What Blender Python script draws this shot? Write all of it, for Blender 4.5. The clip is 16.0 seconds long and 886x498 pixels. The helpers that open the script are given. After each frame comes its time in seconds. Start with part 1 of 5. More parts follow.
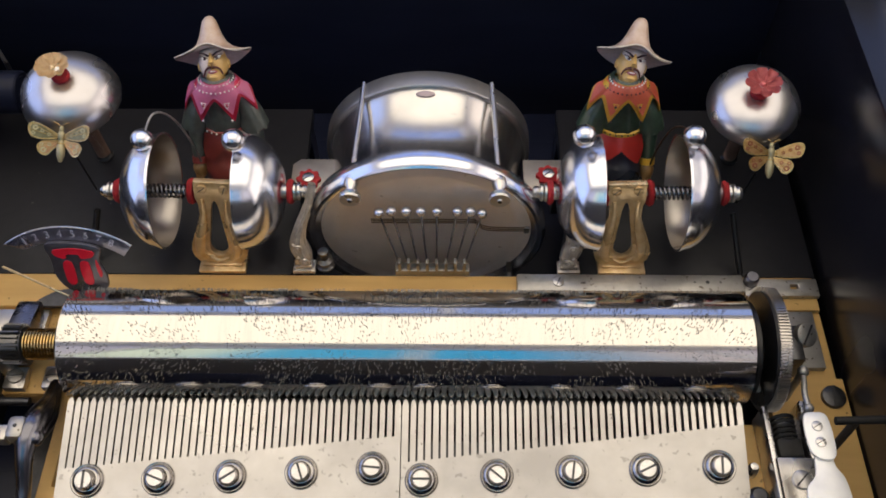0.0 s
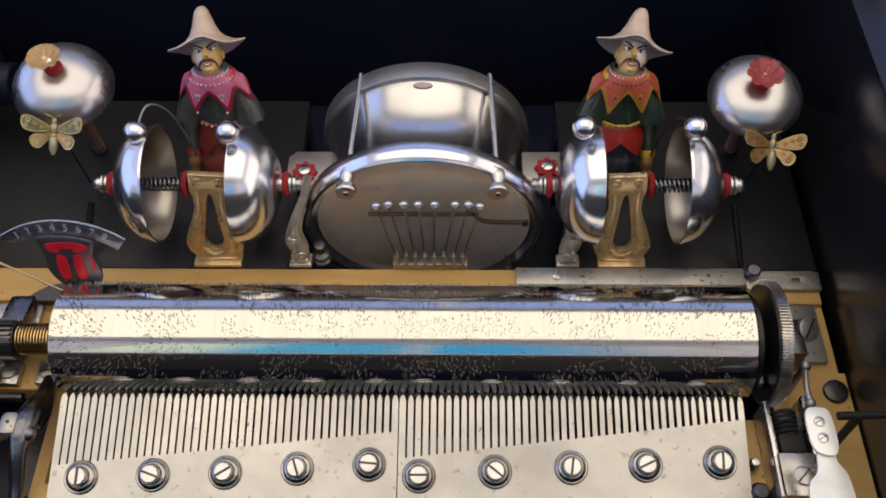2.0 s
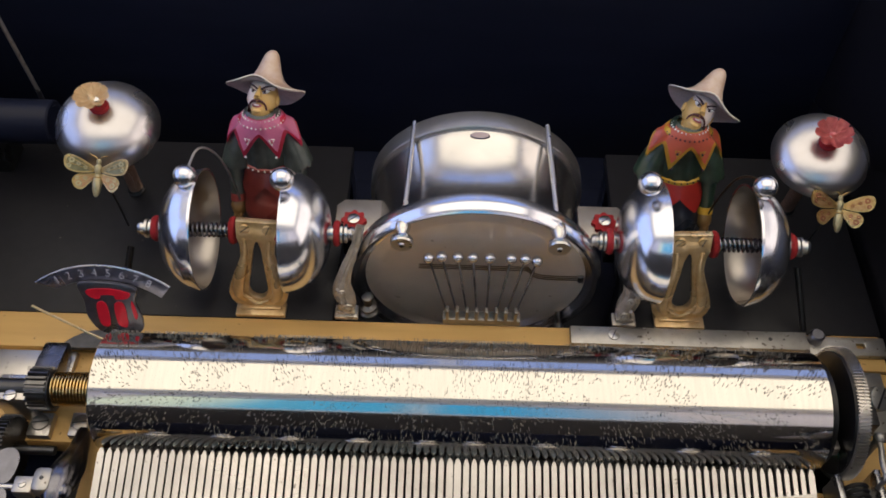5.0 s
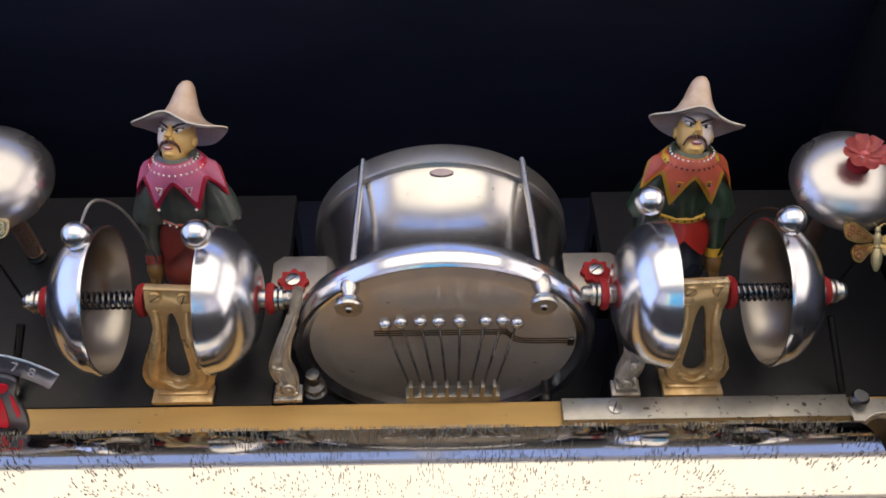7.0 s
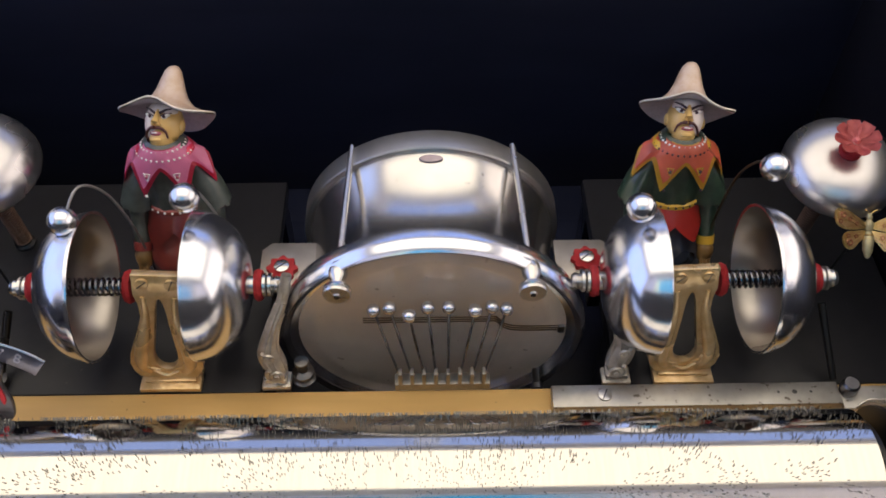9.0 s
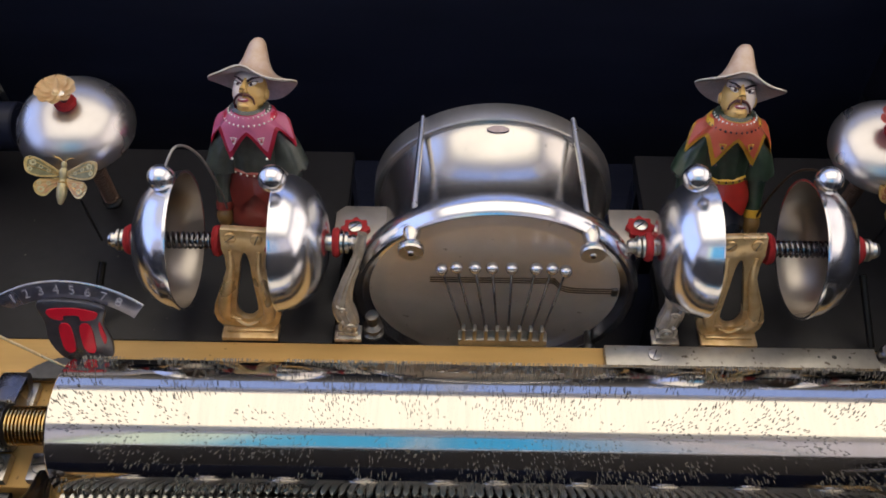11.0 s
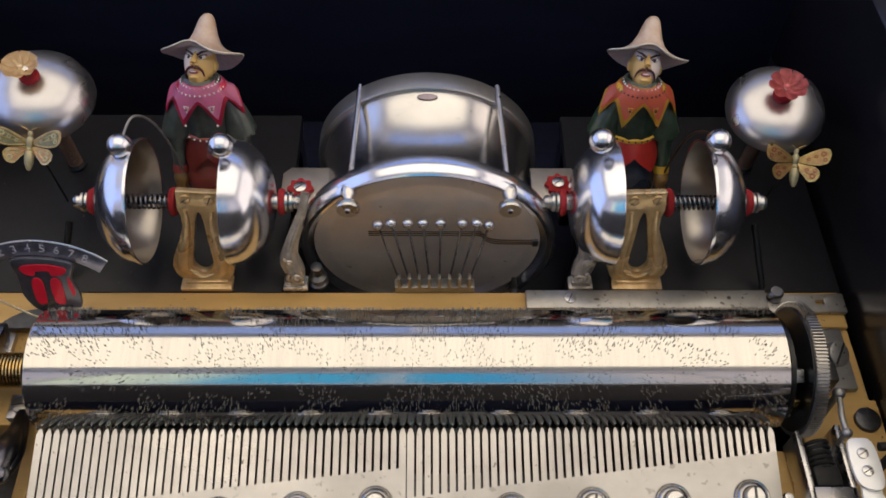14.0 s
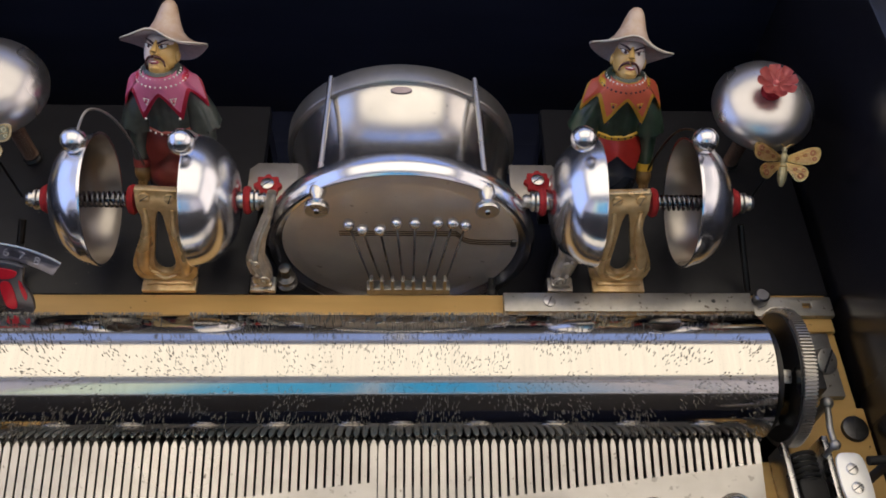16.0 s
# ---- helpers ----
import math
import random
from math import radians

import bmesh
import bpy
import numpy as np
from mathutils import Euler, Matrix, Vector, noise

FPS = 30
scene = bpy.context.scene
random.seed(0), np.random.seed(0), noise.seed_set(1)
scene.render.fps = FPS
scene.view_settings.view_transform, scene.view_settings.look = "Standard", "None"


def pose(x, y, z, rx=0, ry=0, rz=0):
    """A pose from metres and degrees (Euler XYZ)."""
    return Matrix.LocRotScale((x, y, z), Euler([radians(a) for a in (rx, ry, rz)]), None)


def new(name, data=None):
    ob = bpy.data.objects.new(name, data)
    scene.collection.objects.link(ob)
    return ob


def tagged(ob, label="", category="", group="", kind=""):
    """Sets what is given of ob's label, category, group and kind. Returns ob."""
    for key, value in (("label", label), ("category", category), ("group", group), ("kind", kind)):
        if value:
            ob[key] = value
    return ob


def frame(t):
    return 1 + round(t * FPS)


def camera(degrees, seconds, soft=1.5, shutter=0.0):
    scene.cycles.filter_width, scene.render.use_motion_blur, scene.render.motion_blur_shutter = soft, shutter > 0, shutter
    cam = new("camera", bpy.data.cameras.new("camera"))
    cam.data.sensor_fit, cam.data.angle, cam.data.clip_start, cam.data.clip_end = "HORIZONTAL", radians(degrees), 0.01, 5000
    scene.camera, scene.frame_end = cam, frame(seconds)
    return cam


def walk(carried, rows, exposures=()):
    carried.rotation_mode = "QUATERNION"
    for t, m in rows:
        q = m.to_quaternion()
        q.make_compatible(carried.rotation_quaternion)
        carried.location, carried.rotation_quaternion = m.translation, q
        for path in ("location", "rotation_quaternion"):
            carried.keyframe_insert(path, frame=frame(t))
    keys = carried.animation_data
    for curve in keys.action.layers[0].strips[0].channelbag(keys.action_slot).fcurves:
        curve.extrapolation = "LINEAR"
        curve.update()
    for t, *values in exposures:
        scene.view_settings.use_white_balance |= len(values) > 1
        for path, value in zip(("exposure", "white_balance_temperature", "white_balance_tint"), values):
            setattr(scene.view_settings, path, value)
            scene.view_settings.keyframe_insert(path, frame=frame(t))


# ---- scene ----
cam = camera(51.83, 16.0, soft=1.7)
# seconds, eye, pitch, roll, yaw
ROWS = [
    (0.0, 0.0254, -0.1478, 0.4235, -54.87, -0.84, 1.40),
    (0.5, 0.0253, -0.1466, 0.4228, -54.91, -1.00, 1.40),
    (1.0, 0.0266, -0.1453, 0.4215, -55.03, -1.06, 1.36),
    (1.5, 0.0265, -0.1456, 0.4210, -55.15, -1.05, 1.65),
    (2.0, 0.0270, -0.1441, 0.4192, -55.35, -1.01, 1.51),
    (2.5, 0.0279, -0.1454, 0.4166, -55.08, -1.21, 2.28),
    (3.0, 0.0253, -0.1455, 0.4167, -55.28, -0.88, 2.50),
    (3.5, 0.0210, -0.1438, 0.4172, -55.18, -0.69, 2.38),
    (4.0, 0.0120, -0.1404, 0.4158, -54.67, -0.04, 2.18),
    (4.5, 0.0014, -0.1363, 0.4138, -53.92, 0.53, 2.30),
    (5.0, -0.0059, -0.1299, 0.4083, -52.64, 1.24, 0.57),
    (5.2, -0.0057, -0.1256, 0.4066, -51.74, 1.50, -0.29),
    (7.3, 0.0055, -0.0747, 0.3407, -49.17, 0.28, -1.33),
    (7.5, 0.0067, -0.0760, 0.3408, -49.15, 0.30, -1.31),
    (8.0, 0.0068, -0.0767, 0.3424, -49.60, 0.39, -1.49),
    (10.3, 0.0057, -0.0776, 0.3381, -49.79, 0.90, -1.14),
    (10.5, -0.0012, -0.0788, 0.3413, -50.04, 0.73, -0.58),
    (11.0, -0.0115, -0.1034, 0.3548, -50.43, 0.20, 0.85),
    (11.5, -0.0127, -0.1270, 0.3675, -53.53, 0.99, -0.16),
    (12.0, -0.0043, -0.1415, 0.3834, -53.84, 1.41, -0.15),
    (12.5, -0.0009, -0.1448, 0.3876, -54.96, 1.75, -0.65),
    (13.0, 0.0055, -0.1418, 0.3943, -54.13, 1.57, -1.51),
    (13.5, 0.0082, -0.1362, 0.3964, -53.56, 0.82, -1.20),
    (14.0, 0.0079, -0.1287, 0.3932, -53.72, 1.54, -1.84),
    (14.5, 0.0083, -0.1207, 0.3902, -54.10, 2.46, -2.97),
    (15.0, 0.0087, -0.1119, 0.3859, -54.53, 3.06, -3.68),
    (15.5, 0.0092, -0.1097, 0.3841, -54.83, 3.24, -3.78),
    (16.0, 0.0104, -0.1092, 0.3827, -54.84, 3.68, -4.22),
]
walk(cam, [(t, pose(x, y, z, 90 + pitch, 0, yaw) @ pose(0, 0, 0, 0, 0, roll)) for t, x, y, z, pitch, roll, yaw in ROWS],
     exposures=((0.0, 0.17), (2.0, 0.10), (5.0, 0.08), (7.3, 0.28), (10.5, 0.22), (12.0, 0.02), (16.0, -0.04)))

# ---- world ----
world = bpy.data.worlds.new("sky")
scene.world = world
world.use_nodes = True
sky = world.node_tree.nodes.new("ShaderNodeTexSky")
sky.sky_type, sky.sun_disc = "NISHITA", False
sky.sun_elevation, sky.sun_rotation = radians(40), radians(200)
world.node_tree.links.new(sky.outputs[0], world.node_tree.nodes["Background"].inputs[0])
world.node_tree.nodes["Background"].inputs[1].default_value = 0.06
scene.view_settings.exposure = 0.0


# ---- materials ----
def material(name, color, rough=0.5, metal=0.0, vary=0.25, grain=400.0, bump=0.1, stain=None, coat=0.0, stretch=(1, 1, 1), spec=0.5, rvary=0.12, specks=None):
    """A surface with grain and larger stains in colour, roughness and relief."""
    m = bpy.data.materials.new(name)
    m.use_nodes = True
    nt = m.node_tree
    b = nt.nodes["Principled BSDF"]
    tc = nt.nodes.new("ShaderNodeTexCoord")
    mp = nt.nodes.new("ShaderNodeMapping")
    mp.inputs["Scale"].default_value = stretch
    nt.links.new(tc.outputs["Object"], mp.inputs[0])
    n1, n2 = nt.nodes.new("ShaderNodeTexNoise"), nt.nodes.new("ShaderNodeTexNoise")
    n1.inputs["Scale"].default_value, n1.inputs["Detail"].default_value = grain, 6
    n2.inputs["Scale"].default_value, n2.inputs["Detail"].default_value = grain / 9, 4
    for n in (n1, n2):
        nt.links.new(mp.outputs[0], n.inputs["Vector"])
    add = nt.nodes.new("ShaderNodeMath")
    add.operation = "ADD"
    nt.links.new(n1.outputs[0], add.inputs[0])
    nt.links.new(n2.outputs[0], add.inputs[1])
    rng = nt.nodes.new("ShaderNodeMapRange")
    rng.inputs["From Min"].default_value, rng.inputs["From Max"].default_value = 0.7, 1.35
    nt.links.new(add.outputs[0], rng.inputs[0])
    mix = nt.nodes.new("ShaderNodeMix")
    mix.data_type = "RGBA"
    dark = stain or tuple(c * (1 - vary) for c in color)
    mix.inputs["A"].default_value, mix.inputs["B"].default_value = (*dark, 1), (*color, 1)
    nt.links.new(rng.outputs[0], mix.inputs["Factor"])
    paint = mix.outputs["Result"]
    if specks:
        # small pits and spots: colour, scale, amount
        n3 = nt.nodes.new("ShaderNodeTexNoise")
        n3.inputs["Scale"].default_value, n3.inputs["Detail"].default_value = specks[1], 3
        nt.links.new(tc.outputs["Object"], n3.inputs["Vector"])
        r3 = nt.nodes.new("ShaderNodeMapRange")
        r3.inputs["From Min"].default_value, r3.inputs["From Max"].default_value = specks[2], specks[2] + 0.05
        nt.links.new(n3.outputs[0], r3.inputs[0])
        m3 = nt.nodes.new("ShaderNodeMix")
        m3.data_type = "RGBA"
        nt.links.new(r3.outputs[0], m3.inputs["Factor"])
        nt.links.new(paint, m3.inputs["A"])
        m3.inputs["B"].default_value = (*specks[0], 1)
        paint = m3.outputs["Result"]
    nt.links.new(paint, b.inputs["Base Color"])
    r2 = nt.nodes.new("ShaderNodeMapRange")
    r2.inputs["From Min"].default_value, r2.inputs["From Max"].default_value = 0.35, 0.7
    r2.inputs["To Min"].default_value, r2.inputs["To Max"].default_value = min(1, rough * (1 + rvary * 2)), max(0.02, rough * (1 - rvary * 2))
    nt.links.new(n2.outputs[0], r2.inputs[0])
    nt.links.new(r2.outputs[0], b.inputs["Roughness"])
    b.inputs["Metallic"].default_value = metal
    b.inputs["Coat Weight"].default_value = coat
    b.inputs["Coat Roughness"].default_value = 0.12
    b.inputs["Specular IOR Level"].default_value = spec
    if bump:
        bp = nt.nodes.new("ShaderNodeBump")
        bp.inputs["Strength"].default_value, bp.inputs["Distance"].default_value = bump, 0.0006
        nt.links.new(add.outputs[0], bp.inputs["Height"])
        nt.links.new(bp.outputs[0], b.inputs["Normal"])
    return m


def glow(name, color, strength):
    m = bpy.data.materials.new(name)
    m.use_nodes = True
    b = m.node_tree.nodes["Principled BSDF"]
    b.inputs["Base Color"].default_value = (0, 0, 0, 1)
    b.inputs["Emission Color"].default_value = (*color, 1)
    b.inputs["Emission Strength"].default_value = strength
    return m


STEEL = material("polished_steel", (0.70, 0.68, 0.66), 0.27, 1.0, 0.18, 300, 0.03)
WASHER = material("washer_steel", (0.58, 0.56, 0.53), 0.20, 1.0, 0.3, 160, 0.12, stain=(0.34, 0.32, 0.30))
CYL = material("nickel_cylinder", (0.665, 0.635, 0.585), 0.10, 1.0, 0.10, 220, 0.015, stretch=(3, 0.25, 0.25))
COMB = material("comb_steel", (0.60, 0.575, 0.545), 0.34, 0.95, 0.2, 90, 0.07, stain=(0.45, 0.425, 0.395), rvary=0.2, specks=((0.24, 0.22, 0.20), 380, 0.67))
COMBDIRT = material("comb_plate", (0.60, 0.575, 0.54), 0.34, 0.95, 0.2, 70, 0.07, stain=(0.44, 0.415, 0.385), rvary=0.2, specks=((0.36, 0.34, 0.315), 260, 0.64))
CHROME = material("bell_nickel", (0.80, 0.81, 0.87), 0.19, 0.97, 0.10, 90, 0.02, specks=((0.55, 0.54, 0.56), 420, 0.70))
BELLSOFT = material("bell_brushed", (0.62, 0.60, 0.61), 0.27, 0.95, 0.14, 90, 0.02, specks=((0.5, 0.48, 0.47), 300, 0.70))
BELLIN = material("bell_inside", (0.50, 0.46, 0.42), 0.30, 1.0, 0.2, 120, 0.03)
DRUMSHELL = material("drum_nickel", (0.72, 0.70, 0.68), 0.22, 0.98, 0.22, 60, 0.03, stain=(0.57, 0.55, 0.53), specks=((0.36, 0.33, 0.30), 240, 0.69))
# base warmed to carry the gold ledge's reflection in the head
DRUMHEAD = material("drum_head_metal", (0.88, 0.78, 0.67), 0.38, 0.50, 0.15, 60, 0.03, stain=(0.72, 0.63, 0.54), specks=((0.5, 0.4, 0.3), 200, 0.70))
RATCHET = material("ratchet_steel", (0.20, 0.195, 0.19), 0.3, 1.0, 0.3, 300, 0.1)
PINS = material("pin_steel", (0.20, 0.195, 0.19), 0.28, 1.0, 0.3, 300, 0.0)
BLACKPAINT = material("black_japanned_iron", (0.012, 0.011, 0.011), 0.3, 0.0, 0.3, 200, 0.05, spec=0.4)
DULLIRON = material("greasy_iron", (0.035, 0.033, 0.030), 0.55, 0.5, 0.4, 300, 0.2)
DARKWIRE = material("snare_wire_bronze", (0.16, 0.12, 0.08), 0.4, 0.9, 0.3, 300, 0.0)
IRON = material("dark_iron", (0.10, 0.10, 0.105), 0.35, 0.9, 0.4, 300, 0.1)
BLUED = material("blued_steel", (0.24, 0.24, 0.27), 0.25, 1.0, 0.3, 260, 0.05)
BRASS = material("brass", (0.72, 0.52, 0.22), 0.25, 1.0, 0.3, 300, 0.05)
GILT = material("gilt_casting", (0.90, 0.70, 0.42), 0.27, 0.62, 0.35, 200, 0.6, stain=(0.58, 0.38, 0.17))
SILVERCAST = material("silvered_casting", (0.72, 0.67, 0.60), 0.30, 0.65, 0.4, 220, 0.6, stain=(0.36, 0.32, 0.27))
GOLD = material("gold_lacquer_bed", (0.70, 0.445, 0.16), 0.45, 0.1, 0.16, 120, 0.3, stain=(0.54, 0.33, 0.11), stretch=(0.12, 1, 1), specks=((0.16, 0.09, 0.03), 220, 0.70))
BLACKBOARD = material("ebonised_board", (0.016, 0.016, 0.020), 0.40, 0.0, 0.35, 140, 0.05, spec=0.25, specks=((0.10, 0.09, 0.08), 300, 0.74))
EBONY = material("ebonised_case", (0.014, 0.017, 0.035), 0.30, 0.0, 0.4, 60, 0.03, stretch=(0.2, 1, 1), spec=0.15)
LACQUER = material("black_lacquer", (0.010, 0.010, 0.014), 0.24, 0.0, 0.3, 40, 0.02, spec=0.5)
RED = material("red_felt", (0.42, 0.016, 0.022), 0.8, 0, 0.45, 500, 0.5)
REDENAMEL = material("red_enamel", (0.62, 0.012, 0.035), 0.3, 0, 0.25, 200, 0.05)
PLATE = material("grey_plate", (0.50, 0.48, 0.45), 0.42, 0.9, 0.25, 200, 0.08, specks=((0.16, 0.14, 0.12), 350, 0.64))
BEIGE = material("bracket_plate", (0.44, 0.40, 0.36), 0.42, 0.8, 0.3, 120, 0.08)
WHITELEVER = material("bright_lever", (0.88, 0.87, 0.84), 0.45, 0.6, 0.1, 200, 0.05)
HATW = material("doll_hat_paint", (0.66, 0.56, 0.52), 0.3, 0.0, 0.35, 150, 0.2, stain=(0.44, 0.27, 0.15), coat=0.6)
# brim underside, its grey lightened to stand in for window light
HATIN = material("doll_hat_underside_lit", (0.70, 0.63, 0.66), 0.4, 0.0, 0.3, 900, 0.1, coat=0.3)
MOUSTACHE = material("doll_moustache", (0.10, 0.030, 0.030), 0.4, 0.0, 0.3, 300, 0.0)
SKIN = material("doll_face_paint", (0.76, 0.49, 0.17), 0.35, 0.0, 0.15, 160, 0.1, coat=0.3)
SKINW = material("doll_face_white", (0.86, 0.74, 0.70), 0.35, 0.0, 0.2, 160, 0.1, coat=0.3)
INK = material("doll_ink", (0.05, 0.02, 0.035), 0.4, 0.0, 0.2, 300, 0.0)
EYEW = material("doll_eye_white", (0.82, 0.80, 0.78), 0.3, 0.0, 0.05, 300, 0.0)
LIP = material("doll_lip", (0.45, 0.10, 0.14), 0.4, 0.0, 0.2, 300, 0.0)
GREEN = material("doll_green_robe", (0.045, 0.085, 0.055), 0.3, 0.0, 0.45, 160, 0.4, stain=(0.012, 0.02, 0.016), coat=0.5)
GREYGREEN = material("doll_grey_robe", (0.085, 0.105, 0.095), 0.3, 0.0, 0.45, 160, 0.4, stain=(0.03, 0.035, 0.034), coat=0.5)
PINK = material("doll_pink_collar", (0.90, 0.27, 0.50), 0.3, 0.0, 0.2, 160, 0.15, coat=0.5)
CRIMSON = material("doll_crimson", (0.66, 0.025, 0.08), 0.3, 0.0, 0.25, 160, 0.15, coat=0.5)
ORANGE = material("doll_orange_collar", (0.84, 0.20, 0.12), 0.3, 0.0, 0.2, 160, 0.15, coat=0.5)
YELLOW = material("doll_yellow_trim", (0.78, 0.46, 0.05), 0.35, 0.0, 0.25, 160, 0.15, coat=0.4)
BRICK = material("doll_brick_apron", (0.34, 0.06, 0.05), 0.3, 0.0, 0.3, 160, 0.2, coat=0.5)
MAROON = material("doll_maroon", (0.13, 0.018, 0.015), 0.28, 0.0, 0.4, 160, 0.3, coat=0.6)
NAVY = material("doll_navy", (0.03, 0.04, 0.065), 0.3, 0.0, 0.4, 160, 0.3, coat=0.6)
FLOWERC = material("cream_flower", (0.90, 0.74, 0.48), 0.4, 0.0, 0.35, 300, 0.2, stain=(0.76, 0.52, 0.26))
FLOWERR = material("red_flower", (0.76, 0.22, 0.21), 0.4, 0.0, 0.35, 300, 0.2, stain=(0.52, 0.09, 0.09))
WINGGOLD = material("wing_gilt", (0.70, 0.52, 0.24), 0.30, 0.85, 0.3, 500, 0.3, stain=(0.40, 0.26, 0.09))
WINGRED = material("wing_red", (0.44, 0.16, 0.10), 0.33, 0.65, 0.35, 500, 0.3, stain=(0.28, 0.12, 0.05))
WINGPALE = material("wing_pale_gold", (0.62, 0.42, 0.22), 0.32, 0.75, 0.3, 500, 0.3, stain=(0.40, 0.22, 0.08))
WINGOLIVE = material("wing_olive", (0.30, 0.27, 0.14), 0.32, 0.7, 0.5, 500, 0.3)
WINGGREEN = material("wing_green", (0.58, 0.52, 0.30), 0.4, 0.3, 0.35, 500, 0.3)
PLASTER = material("white_plaster", (0.80, 0.78, 0.72), 0.9, 0, 0.06, 8, 0.05)
DARKPANEL = material("dark_panel_black", (0.02, 0.018, 0.018), 0.9, 0, 0.1, 6, 0.05)
WALLP = material("room_wall_paint", (0.84, 0.83, 0.90), 0.9, 0, 0.08, 6, 0.05)
WOOD = material("wood_floor", (0.16, 0.09, 0.05), 0.5, 0, 0.35, 12, 0.1, stretch=(0.1, 1, 1))
DIALBLUE = material("dial_plate", (0.40, 0.40, 0.54), 0.28, 0.9, 0.3, 200, 0.05, stain=(0.26, 0.26, 0.31))
DIALINK = material("dial_engraving", (0.56, 0.56, 0.66), 0.45, 0.4, 0.1, 200, 0.0)
ANTIQUE = material("shield_metal", (0.17, 0.17, 0.20), 0.30, 0.8, 0.3, 250, 0.2)
RUST = material("brown_spring", (0.30, 0.19, 0.14), 0.45, 0.7, 0.4, 400, 0.2)


# ---- mesh helpers ----
TOX = Matrix.Rotation(radians(90), 4, "Y")
TOFRONT = Matrix.Rotation(radians(90), 4, "X")


def T(x, y, z):
    return Matrix.Translation((x, y, z))


def lathe(pts, n=48, m=None, bm=None, closed=False):
    """Turns (radius, height) pairs round z."""
    bm = bm or bmesh.new()
    m = m or Matrix()
    rings = []
    for r, z in pts:
        if r < 1e-6:
            rings.append([bm.verts.new(m @ Vector((0, 0, z)))])
        else:
            rings.append([bm.verts.new(m @ Vector((r * math.cos(2 * math.pi * k / n), r * math.sin(2 * math.pi * k / n), z))) for k in range(n)])
    pairs = list(zip(rings, rings[1:]))
    if closed:
        pairs.append((rings[-1], rings[0]))
    for a, b in pairs:
        for k in range(n):
            l = (k + 1) % n
            if len(a) == 1 and len(b) == 1:
                continue
            if len(a) == 1:
                bm.faces.new((a[0], b[k], b[l]))
            elif len(b) == 1:
                bm.faces.new((a[k], b[0], a[l]))
            else:
                bm.faces.new((a[k], a[l], b[l], b[k]))
    return bm


def box(sx, sy, sz, m=None, bevel=0.0, bm=None):
    """A block about the origin, with its edges eased."""
    one = bmesh.new()
    bmesh.ops.create_cube(one, size=1, matrix=Matrix.Diagonal((sx, sy, sz, 1)))
    if bevel:
        bmesh.ops.bevel(one, geom=one.edges[:], offset=bevel, segments=2, affect="EDGES", profile=0.5)
    one.transform(m or Matrix())
    return merge(bm, one)


def merge(bm, one):
    if bm is None:
        return one
    me = bpy.data.meshes.new("tmp")
    one.to_mesh(me)
    bm.from_mesh(me)
    bpy.data.meshes.remove(me)
    one.free()
    return bm


def tube(pts, r, n=10, bm=None, radii=None):
    """A round bar along points."""
    bm = bm or bmesh.new()
    pts = [Vector(p) for p in pts]
    rings, side = [], None
    for i, p in enumerate(pts):
        d = (pts[min(i + 1, len(pts) - 1)] - pts[max(i - 1, 0)]).normalized()
        if side is None:
            side = d.orthogonal().normalized()
        side = (side - d * side.dot(d)).normalized()
        up = d.cross(side)
        rr = radii[i] if radii else r
        rings.append([bm.verts.new(p + (side * math.cos(2 * math.pi * k / n) + up * math.sin(2 * math.pi * k / n)) * rr) for k in range(n)])
    for a, b in zip(rings, rings[1:]):
        for k in range(n):
            bm.faces.new((a[k], a[(k + 1) % n], b[(k + 1) % n], b[k]))
    bm.faces.new(rings[0][::-1])
    bm.faces.new(rings[-1])
    return bm


def helix(radius, wire, length, turns, m=None, n=6):
    """A coil spring along z."""
    steps = turns * 14
    pts = [(m or Matrix()) @ Vector((radius * math.cos(2 * math.pi * turns * k / steps), radius * math.sin(2 * math.pi * turns * k / steps), length * k / steps)) for k in range(steps + 1)]
    return tube(pts, wire, n)


def prism(outline, thick, m=None, bevel=0.0, bm=None, holes=()):
    """A plate of that outline in x and y, extruded along z."""
    one = bmesh.new()
    edges = []
    for loop in (outline, *holes):
        vs = [one.verts.new((x, y, 0)) for x, y in loop]
        edges += [one.edges.new((vs[k], vs[(k + 1) % len(vs)])) for k in range(len(vs))]
    bmesh.ops.triangle_fill(one, edges=edges, use_beauty=True, use_dissolve=False)
    bmesh.ops.recalc_face_normals(one, faces=one.faces[:])
    flat = one.faces[:]
    out = bmesh.ops.extrude_face_region(one, geom=flat)
    bmesh.ops.translate(one, verts=[v for v in out["geom"] if isinstance(v, bmesh.types.BMVert)], vec=(0, 0, thick))
    bmesh.ops.recalc_face_normals(one, faces=one.faces[:])
    if bevel:
        rim = [e for e in one.edges if len(e.link_faces) == 2 and e.calc_face_angle(0) > 1.2]
        bmesh.ops.bevel(one, geom=rim, offset=bevel, segments=2, affect="EDGES", profile=0.5)
    one.transform(m or Matrix())
    return merge(bm, one)


def smooth_loop(ctrl, n=6):
    """A closed rounded outline through control points."""
    out, k = [], len(ctrl)
    for i in range(k):
        p0, p1, p2, p3 = (Vector((*ctrl[(i + j) % k], 0)) for j in (-1, 0, 1, 2))
        for s in range(n):
            t = s / n
            q = 0.5 * (2 * p1 + (p2 - p0) * t + (2 * p0 - 5 * p1 + 4 * p2 - p3) * t * t + (3 * p1 - p0 - 3 * p2 + p3) * t ** 3)
            out.append((q.x, q.y))
    return out


